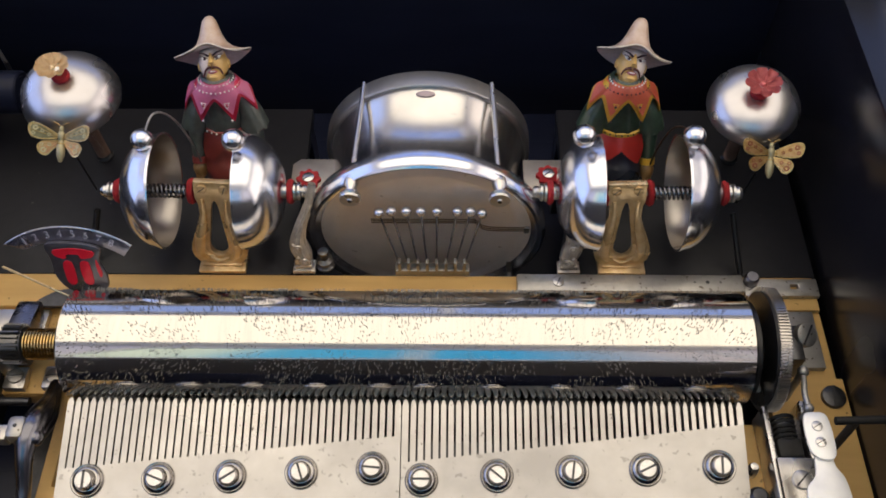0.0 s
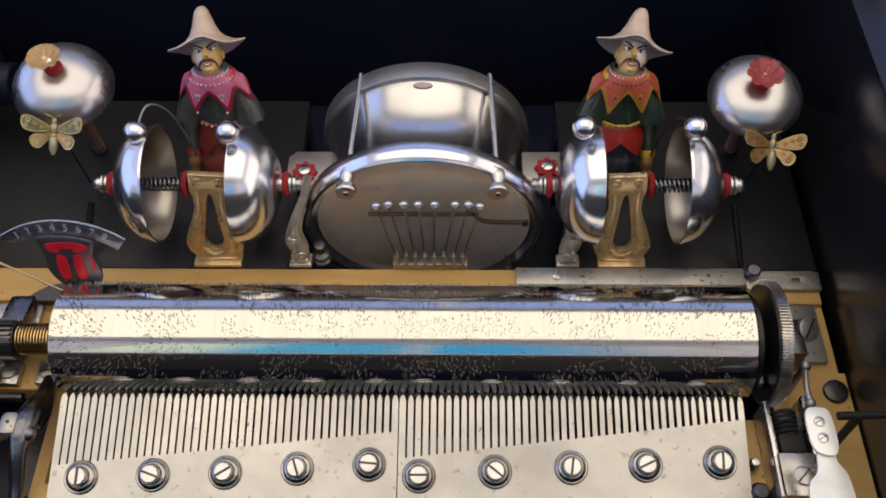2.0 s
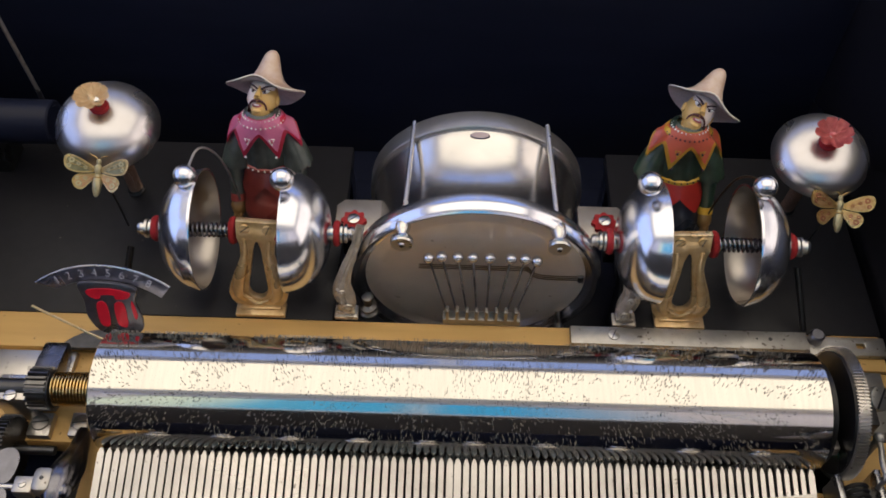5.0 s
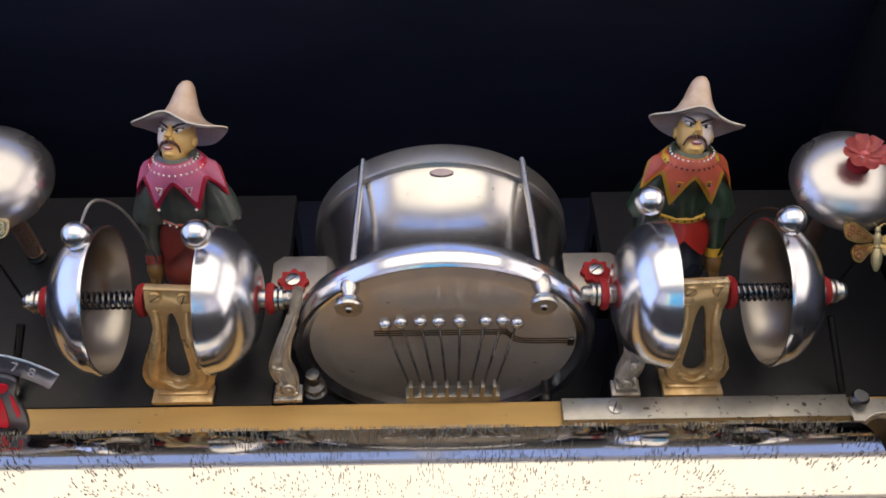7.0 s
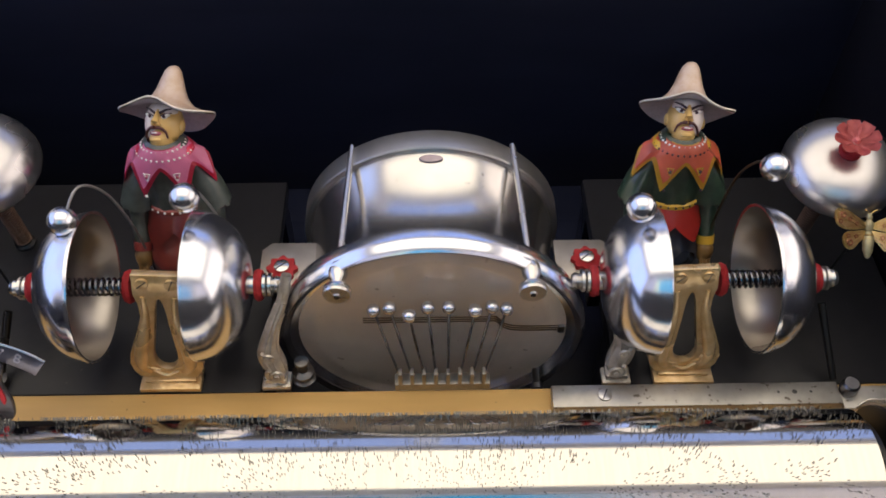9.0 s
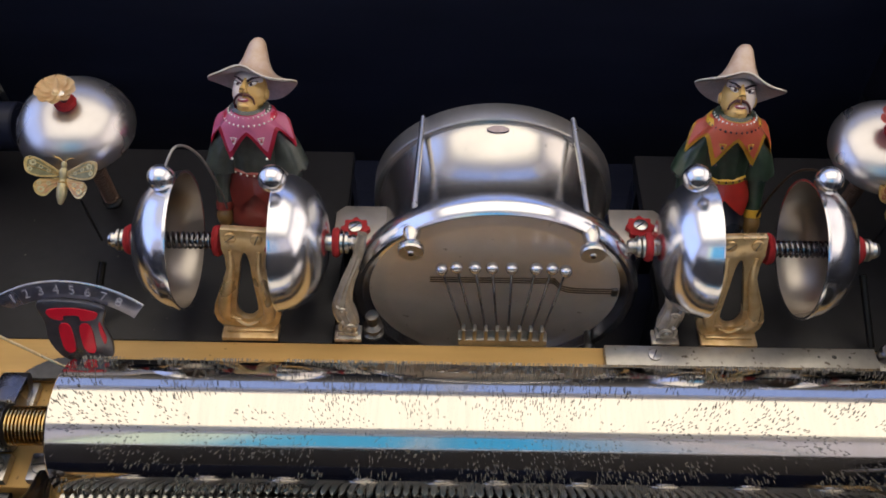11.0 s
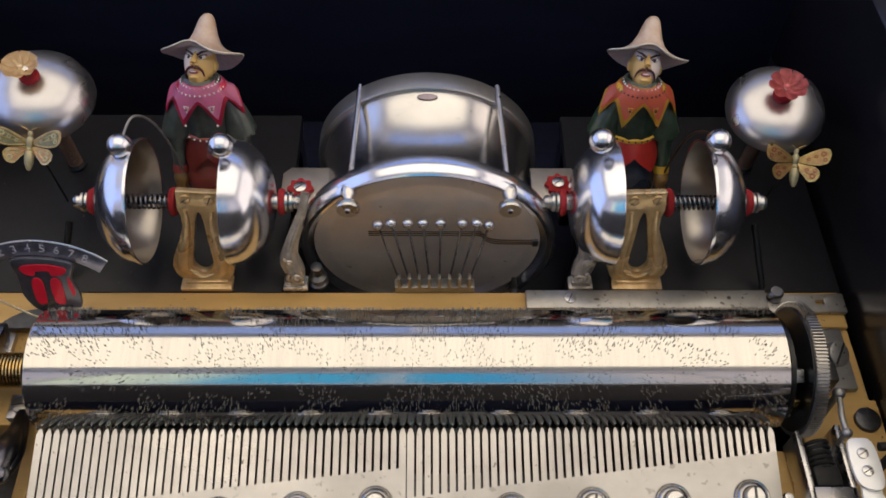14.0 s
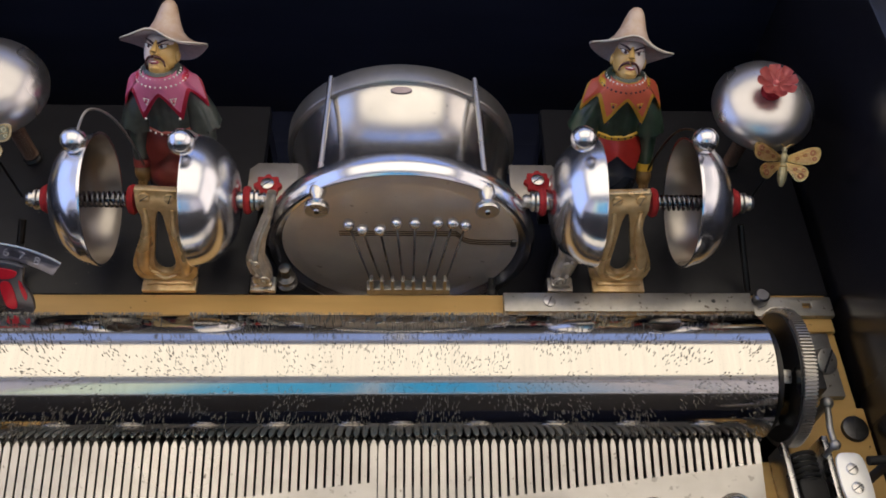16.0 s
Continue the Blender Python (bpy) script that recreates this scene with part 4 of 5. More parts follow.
def doll(at, robe, cape, trim, cloth, apron, group, label):
    P = []
    P.append((loft([(0, .0135, .012, -.003), (.004, .0165, .0145, -.004), (.012, .0165, .0145, -.005), (.020, .0140, .012, -.003), (.032, .0112, .0092, 0), (.037, .0105, .0086, 0)], 32, .035, 5), cloth))
    P.append((loft([(.0345, .0118, .0100, 0), (.0370, .0124, .0106, 0), (.041, .0124, .0104, 0), (.046, .0130, .0100, .0005), (.052, .0148, .0098, .001), (.057, .0142, .0090, .001), (.062, .0100, .0078, 0), (.066, .0062, .0058, -.0005)], 64, .05, 11), robe))
    neck = [(.0672, .0066, .0066, -.001), (.0656, .0088, .0080, -.001), (.0642, .0104, .0090, -.0008), (.0630, .0117, .0098, -.0005), (.0619, .0137, .0104, 0), (.0609, .0151, .0109, 0), (.0600, .0162, .0113, 0), (.0592, .0171, .0117, 0)]
    P.append((zigzag(neck, 7, .0132, lift=.0006, phase=.25, curve=1.35), trim))
    inner = []
    for i in range(8):
        f = i * 0.70
        p, q = neck[int(f)], neck[int(f) + 1]
        inner.append(tuple(u + (v - u) * (f - int(f)) for u, v in zip(p, q)))
    P.append((zigzag(inner, 7, .0104, lift=.0013, phase=.25, spread=.25, curve=1.5), cape))
    mark = EYEW if cape is PINK else INK
    for j, (z, r, n, mt) in enumerate(((.0662, .0094, 26, EYEW), (.0634, .0118, 30, mark))):
        P.append((dots([(r * math.cos(2 * math.pi * k / n), -.001 + r * .86 * math.sin(2 * math.pi * k / n), z) for k in range(n)], .0006), mt))
    P.append((lathe([(.0068, .0680), (.0096, .0664), (.0104, .0650), (.0100, .0636)], 32, Matrix.Diagonal((1, .9, 1, 1))), robe))
    P.append((lathe([(.0102, .0652), (.0122, .0638), (.0128, .0628), (.0120, .0618)], 32, T(0, -.0004, 0) @ Matrix.Diagonal((1, .84, 1, 1))), trim))
    for sx in (-1, 1):
        P.append((tube([(sx * .0064, -.0131, .0548), (sx * .0050, -.0128, .0580), (sx * .0077, -.0120, .0580), (sx * .0064, -.0131, .0548)], .00035, 5), EYEW if cape is PINK else YELLOW))
        P.append((dots([(sx * .0065, -.0129, .0565)], .0008), LIP if cape is PINK else INK))
        P.append((dots([(sx * .0081, -.0142, .0477)], .0007), mark))
    # belt and pointed apron
    P.append((lathe([(.0112, .0340), (.0122, .0345), (.0122, .0365), (.0112, .0370)], 32, Matrix.Diagonal((1.10, .94, 1, 1))), apron if cape is PINK else YELLOW))
    P.append((dots([(.0136 * math.cos(a), .0116 * math.sin(a), .0358) for a in np.linspace(math.pi * 1.1, math.pi * 1.9, 11)], .0006), mark))
    P.append((zigzag([(.0342, .0124, .0104, 0), (.0300, .0132, .0122, -.002), (.0285, .0140, .0130, -.0024)], 5, .0095, lift=.0006, phase=.75), apron))
    for sx in (-1, 1):
        sh, el, hd = Vector((sx * .0086, .001, .0562)), Vector((sx * .0166, -.002, .0350)), Vector((sx * .0172, -.0105, .0150))
        way = smooth_path([sh, sh.lerp(el, .5) + Vector((sx * .0016, 0, 0)), el], 6)
        P.append((tube(way, .006, 20, radii=[.0048 + .0036 * (i / 12) ** .8 for i in range(13)]), robe))
        # folds of the sleeve
        for q in range(3):
            a = -2.2 + .75 * q + (.3 if sx > 0 else 0)
            off = Vector((math.cos(a) * sx, math.sin(a), 0))
            P.append((tube([p + off * (.0042 + .0036 * (i / 12) ** .8) for i, p in enumerate(way[3:])], .001, 6, radii=[.0005 + .0010 * i / 9 for i in range(len(way) - 3)]), robe))
        # shade in the sleeve's mouth, put in as a black disc
        P.append((tube([el + Vector((0, 0, .0002)), el - Vector((0, .0001, .0003))], .0076, 20), INK))
        P.append((tube(smooth_path([el + Vector((0, 0, .002)), el.lerp(hd, .5), hd], 5), .004, 12, radii=[.0050 - .0014 * i / 10 for i in range(11)]), robe))
        P.append((tube([hd + (el - hd) * .18, hd], .0043, 14), YELLOW if cape is ORANGE else BRICK))
        P.append((tube(smooth_path([hd, hd + Vector((0, -.002, -.004)), hd + Vector((-sx * .001, -.0035, -.008))], 4), .003, 10, radii=[.0032, .0038, .0041, .0042, .0041, .0038, .0034, .0028, .0016]), SKINBROWN))
        for q in range(3):
            P.append((tube([hd + Vector(((q - 1) * .0018, -.0042, -.0040)), hd + Vector(((q - 1) * .0016, -.0062, -.0075))], .0009, 6), SKINBROWN))
        # shoes under the skirt
        P.append((blob(.0042, .0065, .0030, sx * .0075, -.0150, .0026, 14), NAVY if cape is PINK else MAROON))
    P.append((box(.030, .020, .0035, T(0, -.004, -.0005), .0008), MAROON if cape is PINK else NAVY))
    for one, mt in P:
        one.transform(Matrix.Diagonal((1, 1, 1.02, 1)))
    P.append((box(.026, .016, .008, T(0, .006, -.0035), .0008), EBONY))
    return joined("doll", P, label, "doll", group, at)


def doll_head(body, label, pale):
    """A carved head, one cheek and the brow paler than the jaw, with slanted eyes and a drooping moustache."""
    P = [(blob(.0078, .0080, .0098, 0, -.0010, .0095, 26), SKIN), (blob(.0048, .0060, .0052, 0, -.0032, .0024), SKIN), (tube([(0, 0, -.004), (0, 0, .004)], .0052, 16), SKIN)]
    P.append((blob(.0052, .0060, .0082, -pale * .0024, -.0033, .0092, 24), SKINW))
    P.append((blob(.0066, .0050, .0042, 0, -.0040, .0142, 24), SKINW))
    P.append((tube(smooth_path([(0, -.0084, .0138), (0, -.0096, .0105), (0, -.0108, .0078)], 4), .001, 10, radii=[.0007 + .0010 * i / 8 for i in range(9)]), SKIN))
    for sx in (-1, 1):
        P.append((blob(.0010, .0012, .0008, sx * .0012, -.0098, .0074, 10), SKIN))
        P.append((blob(.0021, .0010, .0009, sx * .0036, -.0086, .0112, 14, Matrix.Rotation(-sx * .38, 4, "Y")), EYEW))
        P.append((blob(.0008, .0006, .0008, sx * .0032, -.0093, .0110, 10), INK))
        P.append((tube([(sx * .0016, -.0094, .0111), (sx * .0036, -.0093, .0121), (sx * .0058, -.0078, .0127)], .00026, 6), INK))
        P.append((tube([(sx * .0010, -.0093, .0122), (sx * .0034, -.0090, .0138), (sx * .0062, -.0070, .0150)], .0004, 6, radii=[.0006, .0005, .0002]), INK))
        P.append((tube(smooth_path([(sx * .0004, -.0102, .0060), (sx * .0024, -.0096, .0058), (sx * .0042, -.0084, .0044), (sx * .0050, -.0074, .0020)], 4), .0006, 8, radii=[.0008 - .0004 * i / 12 for i in range(13)]), MOUSTACHE))
        P.append((blob(.0012, .0022, .0028, sx * .0077, -.0010, .0085, 12), SKIN))
    P.append((blob(.0026, .0010, .0010, 0, -.0092, .0036, 14), LIP))
    P.append((blob(.0016, .0006, .0004, 0, -.0100, .0037, 12), EYEW))
    P.append((blob(.0024, .0012, .0011, 0, -.0084, .0010, 14), SKIN))
    # hat: a wavy brim with the crown drawn up into a blunt point
    n, bm, rings = 48, bmesh.new(), []
    prof = [(.0202, .0140), (.0184, .0147), (.0150, .0158), (.0112, .0178), (.0084, .0205), (.0064, .0246), (.0050, .0292), (.0038, .0328), (.0022, .0348), (.0004, .0354)]
    for i, (r, z) in enumerate(prof):
        ring = []
        for k in range(n):
            a = 2 * math.pi * k / n
            f = max(0, (r - .0084) / .0128)
            turn = (math.degrees(a) - 270 + 180) % 360 - 180
            wave = -f * f * (.0012 * math.cos(2 * a) + .0052 * math.exp(-(turn / 24) ** 2) - .0018 * max(0, math.sin(a)) + .0008 * math.sin(3 * a + .6))
            rr = r * (1 + .06 * f * math.cos(3 * a + 1))
            ring.append(bm.verts.new((rr * math.cos(a) + .0010 * (1 - f) * (i / 9) ** 2, rr * .86 * math.sin(a) + .0008, z - wave)))
        rings.append(ring)
    for p, q in zip(rings, rings[1:]):
        for k in range(n):
            bm.faces.new((p[k], p[(k + 1) % n], q[(k + 1) % n], q[k]))
    bm.faces.new(rings[-1])
    edge = [v.co.copy() for v in rings[0]]
    P.append((tube(edge + edge[:1], .00045, 6), HATEDGE))
    under = bm.copy()
    bmesh.ops.translate(under, verts=under.verts[:], vec=(0, 0, -.0009))
    bmesh.ops.delete(under, geom=[v for v in under.verts if v.co.z > .022], context="VERTS")
    P += [(bm, HATW), (under, HATIN)]
    for one, mt in P:
        one.transform(Matrix.Rotation(radians(-3), 4, "X"))
    ob = joined("head", P, label, "", "", T(0, 0, 0.0650))
    ob.parent = body
    return ob


HATEDGE = material("doll_hat_edge", (0.80, 0.74, 0.68), 0.3, 0.0, 0.25, 400, 0.1, coat=0.5)
SCARLET = material("doll_scarlet_apron", (0.72, 0.06, 0.05), 0.3, 0.0, 0.2, 160, 0.15, coat=0.5)
SKINBROWN = material("doll_hand_paint", (0.30, 0.17, 0.06), 0.35, 0.0, 0.4, 160, 0.2, coat=0.3)
LEANING = Matrix.Rotation(radians(-8), 4, "X")
DOLLS = [doll(T(-0.1060, 0.2045, 0.0045) @ LEANING, GREYGREEN, PINK, CRIMSON, BRICK, BRICK, "dolls", "painted doll in a pink cape and maroon skirt behind bells"), doll(T(0.1180, 0.2045, 0.0045) @ LEANING, GREEN, ORANGE, YELLOW, NAVY, SCARLET, "dolls", "painted doll in an orange cape and dark blue skirt behind bells")]
HEADS = [doll_head(d, "moustached face under a wide pointed hat", side) for d, side in zip(DOLLS, (1, -1))]


# ---- butterflies ----
UPPERWING = [(0.0006, 0.0012), (0.0060, 0.0054), (0.0135, 0.0090), (0.0180, 0.0088), (0.0190, 0.0050), (0.0172, 0.0006), (0.0120, -0.0010), (0.0060, -0.0006)]
LOWERWING = [(0.0006, -0.0004), (0.0060, -0.0012), (0.0112, -0.0020), (0.0138, -0.0052), (0.0122, -0.0098), (0.0082, -0.0108), (0.0044, -0.0066), (0.0006, -0.0030)]


def shrunk(ctrl, k):
    cx, cy = sum(x for x, y in ctrl) / len(ctrl), sum(y for x, y in ctrl) / len(ctrl)
    return smooth_loop([(cx + (x - cx) * k, cy + (y - cy) * k) for x, y in ctrl], 4)


def butterfly(at, rim, field, low_field, spots, label):
    b = thing("butterfly", label, "butterfly", "butterflies", at=at)
    for sx in (-1, 1):
        m = Matrix.Rotation(radians(-14 * sx), 4, "Y") @ Matrix.Diagonal((0.89 * sx, 0.84, 1, 1))
        for name, ctrl, fld, z, marks in (("upper_wing", UPPERWING, field, 0.0004, ((0.0148, 0.0060, 0.0017), (0.0160, 0.0026, 0.0013), (0.0110, 0.0042, 0.0012), (0.0072, 0.0022, 0.0011))), ("lower_wing", LOWERWING, low_field, 0.0, ((0.0100, -0.0074, 0.0018), (0.0112, -0.0042, 0.0012), (0.0068, -0.0040, 0.0012)))):
            w = part(name, prism(shrunk(ctrl, 1.0), 0.0006, m @ T(0, 0, z)), rim, b)
            part("wing_field", prism(shrunk(ctrl, 0.80), 0.0003, m @ T(0, 0, z + 0.0006)), fld, w)
            for x, y, r in marks:
                part("wing_spot", lathe([(r * 0.35, 0.0001), (r * 0.5, 0.0003), (r * 0.85, 0.0003), (r, 0)], 12, m @ T(x, y, z + 0.0009)), spots, w)
            for q in range(3):
                far = Vector(ctrl[2 + q]).to_3d() * 0.9 + Vector((0, 0, z + 0.0010))
                part("wing_vein", tube([m @ Vector((0.001, 0.0004 if name == "upper_wing" else -0.0014, z + 0.0009)), m @ far], 0.00020, 5), rim, w)
    part("body", lathe([(0, -0.0125), (0.0010, -0.0120), (0.0021, -0.0090), (0.0023, -0.0060), (0.0019, -0.0020), (0.0012, -0.0010), (0.0019, 0.0010), (0.0018, 0.0030), (0.0010, 0.0040), (0.0014, 0.0052), (0.0010, 0.0066), (0, 0.0070)], 18, T(0, 0, 0.0012) @ Matrix.Rotation(radians(-90), 4, "X")), BODYGREY, b)
    for k in range(6):
        part("body_ring", lathe([(0.0019, -0.0004), (0.0023, 0), (0.0019, 0.0004)], 16, T(0, -0.0105 + 0.0016 * k, 0.0012) @ Matrix.Rotation(radians(-90), 4, "X") @ Matrix.Diagonal((0.55 + 0.1 * min(k, 4.5), 0.55 + 0.1 * min(k, 4.5), 1, 1))), WINGGOLD, b)
    for sx in (-1, 1):
        part("antenna", tube(smooth_path([(0, 0.006, 0.0015), (sx * 0.0018, 0.0078, 0.0020), (sx * 0.0042, 0.0086, 0.0016)], 4), 0.0003, 6), WINGGOLD, b)
    part("arm", tube(smooth_path([(0, 0.001, -0.0002), (0, -0.004, -0.012), (0, -0.026, -0.050)], 5), 0.0006, 6), IRON, b, "thin dark wire")
    return b


WINGROSE = material("wing_rose", (0.46, 0.20, 0.10), 0.36, 0.4, 0.4, 500, 0.3, stain=(0.50, 0.36, 0.16))
BODYGREY = material("butterfly_body", (0.50, 0.44, 0.26), 0.4, 0.5, 0.3, 500, 0.2)
WINGTILT = Matrix.Rotation(radians(38), 4, "X")
BFL = (Vector((-0.1834, 0.1752, 0.0636)), WINGTILT @ Matrix.Rotation(radians(-4), 4, "Z"))
BFR = (Vector((0.1925, 0.1745, 0.0535)), WINGTILT @ Matrix.Rotation(radians(-5), 4, "Z"))
FLIES = [butterfly(T(*BFL[0]) @ BFL[1], WINGGOLD, WINGOLIVE, WINGROSE, WINGGREEN, "pale gilt enamelled metal butterfly striker under a bell"), butterfly(T(*BFR[0]) @ BFR[1], WINGGOLD, WINGPALE, WINGPALE, WINGRED, "gilt and red enamelled metal butterfly striker under a bell")]


# ---- tune dial with a shield ----
def dial():
    d = thing("tune_indicator", "steel tune dial numbered one to eight over a red shield", "tune indicator", at=T(-0.1710, 0.1115, 0.0365) @ Matrix.Rotation(radians(66), 4, "X"))
    arc = [math.radians(90 + a) for a in np.linspace(36, -37, 32)]
    R1, R0, cy = 0.0540, 0.0462, -0.0295
    band = [(R1 * math.cos(a), cy + R1 * math.sin(a)) for a in arc] + [(R0 * math.cos(a), cy + R0 * math.sin(a)) for a in reversed(arc[3:])]
    part("dial_band", prism(band, 0.0009, T(0, 0, 0), 0.0002), DIALBLUE, d)
    part("dial_lip", tube([(R1 * math.cos(a), cy + R1 * math.sin(a), 0.0008) for a in arc], 0.0005, 8), STEEL, d)
    for k, ch in enumerate("12345678"):
        a = math.radians(90 + 25 - 7.4 * k)
        r = (R0 + R1) / 2
        cu = bpy.data.curves.new("numeral", "FONT")
        cu.body, cu.size, cu.extrude, cu.align_x, cu.align_y = ch, 0.0058, 0.0001, "CENTER", "CENTER"
        tmp = new("numeral", cu)
        me = bpy.data.meshes.new_from_object(tmp)
        bpy.data.objects.remove(tmp)
        me.materials.append(DIALINK)
        ob = new("numeral", me)
        ob.parent = d
        ob.matrix_basis = T(r * math.cos(a), cy + r * math.sin(a), 0.0012) @ Matrix.Rotation(a - math.pi / 2, 4, "Z")
    sh = smooth_loop([(x * 1.00, y * 1.02) for x, y in [(-0.0135, 0.0125), (0.0, 0.0135), (0.0135, 0.0105), (0.0125, 0.003), (0.0150, -0.006), (0.0135, -0.0135), (0.004, -0.0165), (-0.006, -0.0140), (-0.0115, -0.006), (-0.0120, 0.003)]], 5)
    shield = part("shield", prism(sh, 0.0026, T(0.0030, 0.0030, 0.0010), 0.0009), ANTIQUE, d, "dark metal shield")
    part("enamel_band", prism(smooth_loop([(-0.0095, 0.0095), (0.001, 0.0105), (0.0105, 0.0085), (0.0095, 0.0055), (0.004, 0.0048), (0.003, 0.0070), (-0.003, 0.0070), (-0.004, 0.0048), (-0.0085, 0.0060)], 4), 0.0008, T(0.0030, 0.0030, 0.0034) @ Matrix.Diagonal((1.00, 1.02, 1, 1))), REDENAMEL, shield, "red enamel")
    for x in (-0.0035, 0.0050):
        part("enamel_bar", prism(smooth_loop([(x - 0.0022, 0.0022), (x + 0.0022, 0.0022), (x + 0.0030, -0.008), (x + 0.0015, -0.0105), (x - 0.0018, -0.0085)], 4), 0.0008, T(0.0030, 0.0030, 0.0034) @ Matrix.Diagonal((1.00, 1.02, 1, 1))), REDENAMEL, shield, "red enamel")
    part("enamel_bar", prism(smooth_loop([(0.0112, 0.004), (0.0122, 0.001), (0.0132, -0.004), (0.0120, -0.006), (0.0108, 0.000)], 4), 0.0008, T(0.0030, 0.0030, 0.0034) @ Matrix.Diagonal((1.00, 1.02, 1, 1))), REDENAMEL, shield, "red enamel")
    part("pointer", tube(smooth_path([(-0.0360, 0.0010, 0.001), (-0.0215, -0.0075, 0.001), (-0.008, -0.0160, 0.0005), (0.006, -0.0235, 0)], 5), 0.0006, 8), GILT, d, "thin bent pointer wire")
    part("pivot_post", tube([(0.006, -0.0150, 0.0010), (0.008, -0.0260, -0.004), (0.0085, -0.0360, -0.0240)], 0.0032, 12), IRON, d)
    part("cam", prism(smooth_loop([(-0.016, -0.004), (-0.006, 0.005), (0.010, 0.006), (0.018, 0.0), (0.010, -0.004)], 5), 0.0025, T(-0.0150, -0.0312, -0.0155) @ Matrix.Rotation(radians(-66), 4, "X")), IRON, d, "dark curved cam")


dial()


# ---- brackets beside the drum ----
def rosette(parent, m, r):
    prof = [(r * (1 + 0.12 * math.cos(8 * a)) * math.cos(a), r * (1 + 0.12 * math.cos(8 * a)) * math.sin(a)) for a in np.linspace(0, 2 * math.pi, 48, endpoint=False)]
    part("felt_rosette", prism(prof, 0.0022, m), RED, parent, "scalloped red felt")
    add_screw(parent, m @ T(0, 0, 0.0022), r * 0.55, 0.0016, radians(40))


def brackets():
    for x0, x1, rx, ry, sx in ((-0.0665, -0.0400, -0.0565, 0.1740, 1), (0.0630, 0.0885, 0.0765, 0.1775, -1)):
        b = thing("drum_bracket", "pale metal bracket plate with a red felt rosette", "bracket", "drum brackets")
        part("plate", prism([(x0, 0.166), (x1, 0.166), (x1, 0.190), (x0 + 0.004, 0.190), (x0, 0.186)] if sx > 0 else [(x0, 0.166), (x1, 0.166), (x1, 0.186), (x1 - 0.004, 0.190), (x0, 0.190)], 0.0022, T(0, 0, 0.0290), 0.0004), BEIGE, b)
        part("post", box(0.006, 0.008, 0.030, T((x0 if sx > 0 else x1) + sx * 0.005, 0.180, 0.0142), 0.0006), IRON, b)
        rosette(b, T(rx, ry, 0.0313), 0.0062)
    for x, sx, top in ((-0.0590, 1, (0.0085, 0.0160, 0.052)), (0.0880, -1, (0.0085, 0.0150, 0.050))):
        s = thing("scroll_leg", "silvered cast scroll leg beside the drum", "bracket leg", "scroll legs")
        part("foot", box(0.0125, 0.008, 0.0030, T(x, 0.1364, 0.0015), 0.0005), SILVERCAST, s)
        part("foot_step", box(0.0095, 0.0065, 0.0028, T(x, 0.1370, 0.0043), 0.0005), SILVERCAST, s)
        path = [(x, 0.1372, 0.0055), (x + sx * 0.0010, 0.1382, 0.010), (x - sx * 0.0016, 0.1415, 0.019), (x + sx * 0.0008, 0.145, 0.030), (x + sx * top[0] * 0.7, 0.150, 0.042), (x + sx * top[0], 0.139 + top[1], top[2])]
        sp = smooth_path(path, 7)
        wide = [0.0030 + 0.0022 * math.exp(-((i - 11) / 7) ** 2) - 0.0008 * i / len(sp) for i in range(len(sp))]
        part("leg", tube(sp, 0.003, 12, radii=wide), SILVERCAST, s)
        # volute at the foot, a smaller one above, and ribs along the leaf
        for cx, cz, r0, y0 in ((x + sx * 0.0012, 0.0112, 0.0044, 0.1332), (x - sx * 0.0014, 0.0212, 0.0030, 0.1356)):
            spiral = [(cx + sx * r0 * (1 - 0.042 * k) * math.cos(0.55 * k + 2.2), y0 - 0.00006 * k, cz + r0 * (1 - 0.042 * k) * math.sin(0.55 * k + 2.2)) for k in range(22)]
            part("scroll", tube(spiral, 0.0009, 8, radii=[0.0010 - 0.00002 * k for k in range(22)]), SILVERCAST, s)
            part("scroll_eye", blob(0.0010, 0.0008, 0.0010, cx, y0 - 0.001, cz, 10), SILVERCAST, s)
        for k in range(4):
            f = -0.9 + 0.6 * k
            part("rib", tube([Vector(p) + Vector((f * wide[i + 8], -0.95 * wide[i + 8] * math.sqrt(max(0.1, 1 - f * f)), 0)) for i, p in enumerate(sp[8:32 - 3 * abs(k - 1)])], 0.0009, 6), SILVERCAST, s)
    u = thing("urn_finial", "small turned steel urn finial on the ledge", "finial")
    part("urn", lathe([(0, 0), (0.0062, 0), (0.0064, 0.0016), (0.0048, 0.0026), (0.0042, 0.0040), (0.0058, 0.0052), (0.0058, 0.0064), (0.0030, 0.0080), (0.0028, 0.0120), (0.0040, 0.0136), (0.0036, 0.0150), (0, 0.0156)], 28, T(-0.0475, 0.1385, 0) @ Matrix.Diagonal((0.80, 0.80, 0.92, 1))), RATCHET, u)


brackets()


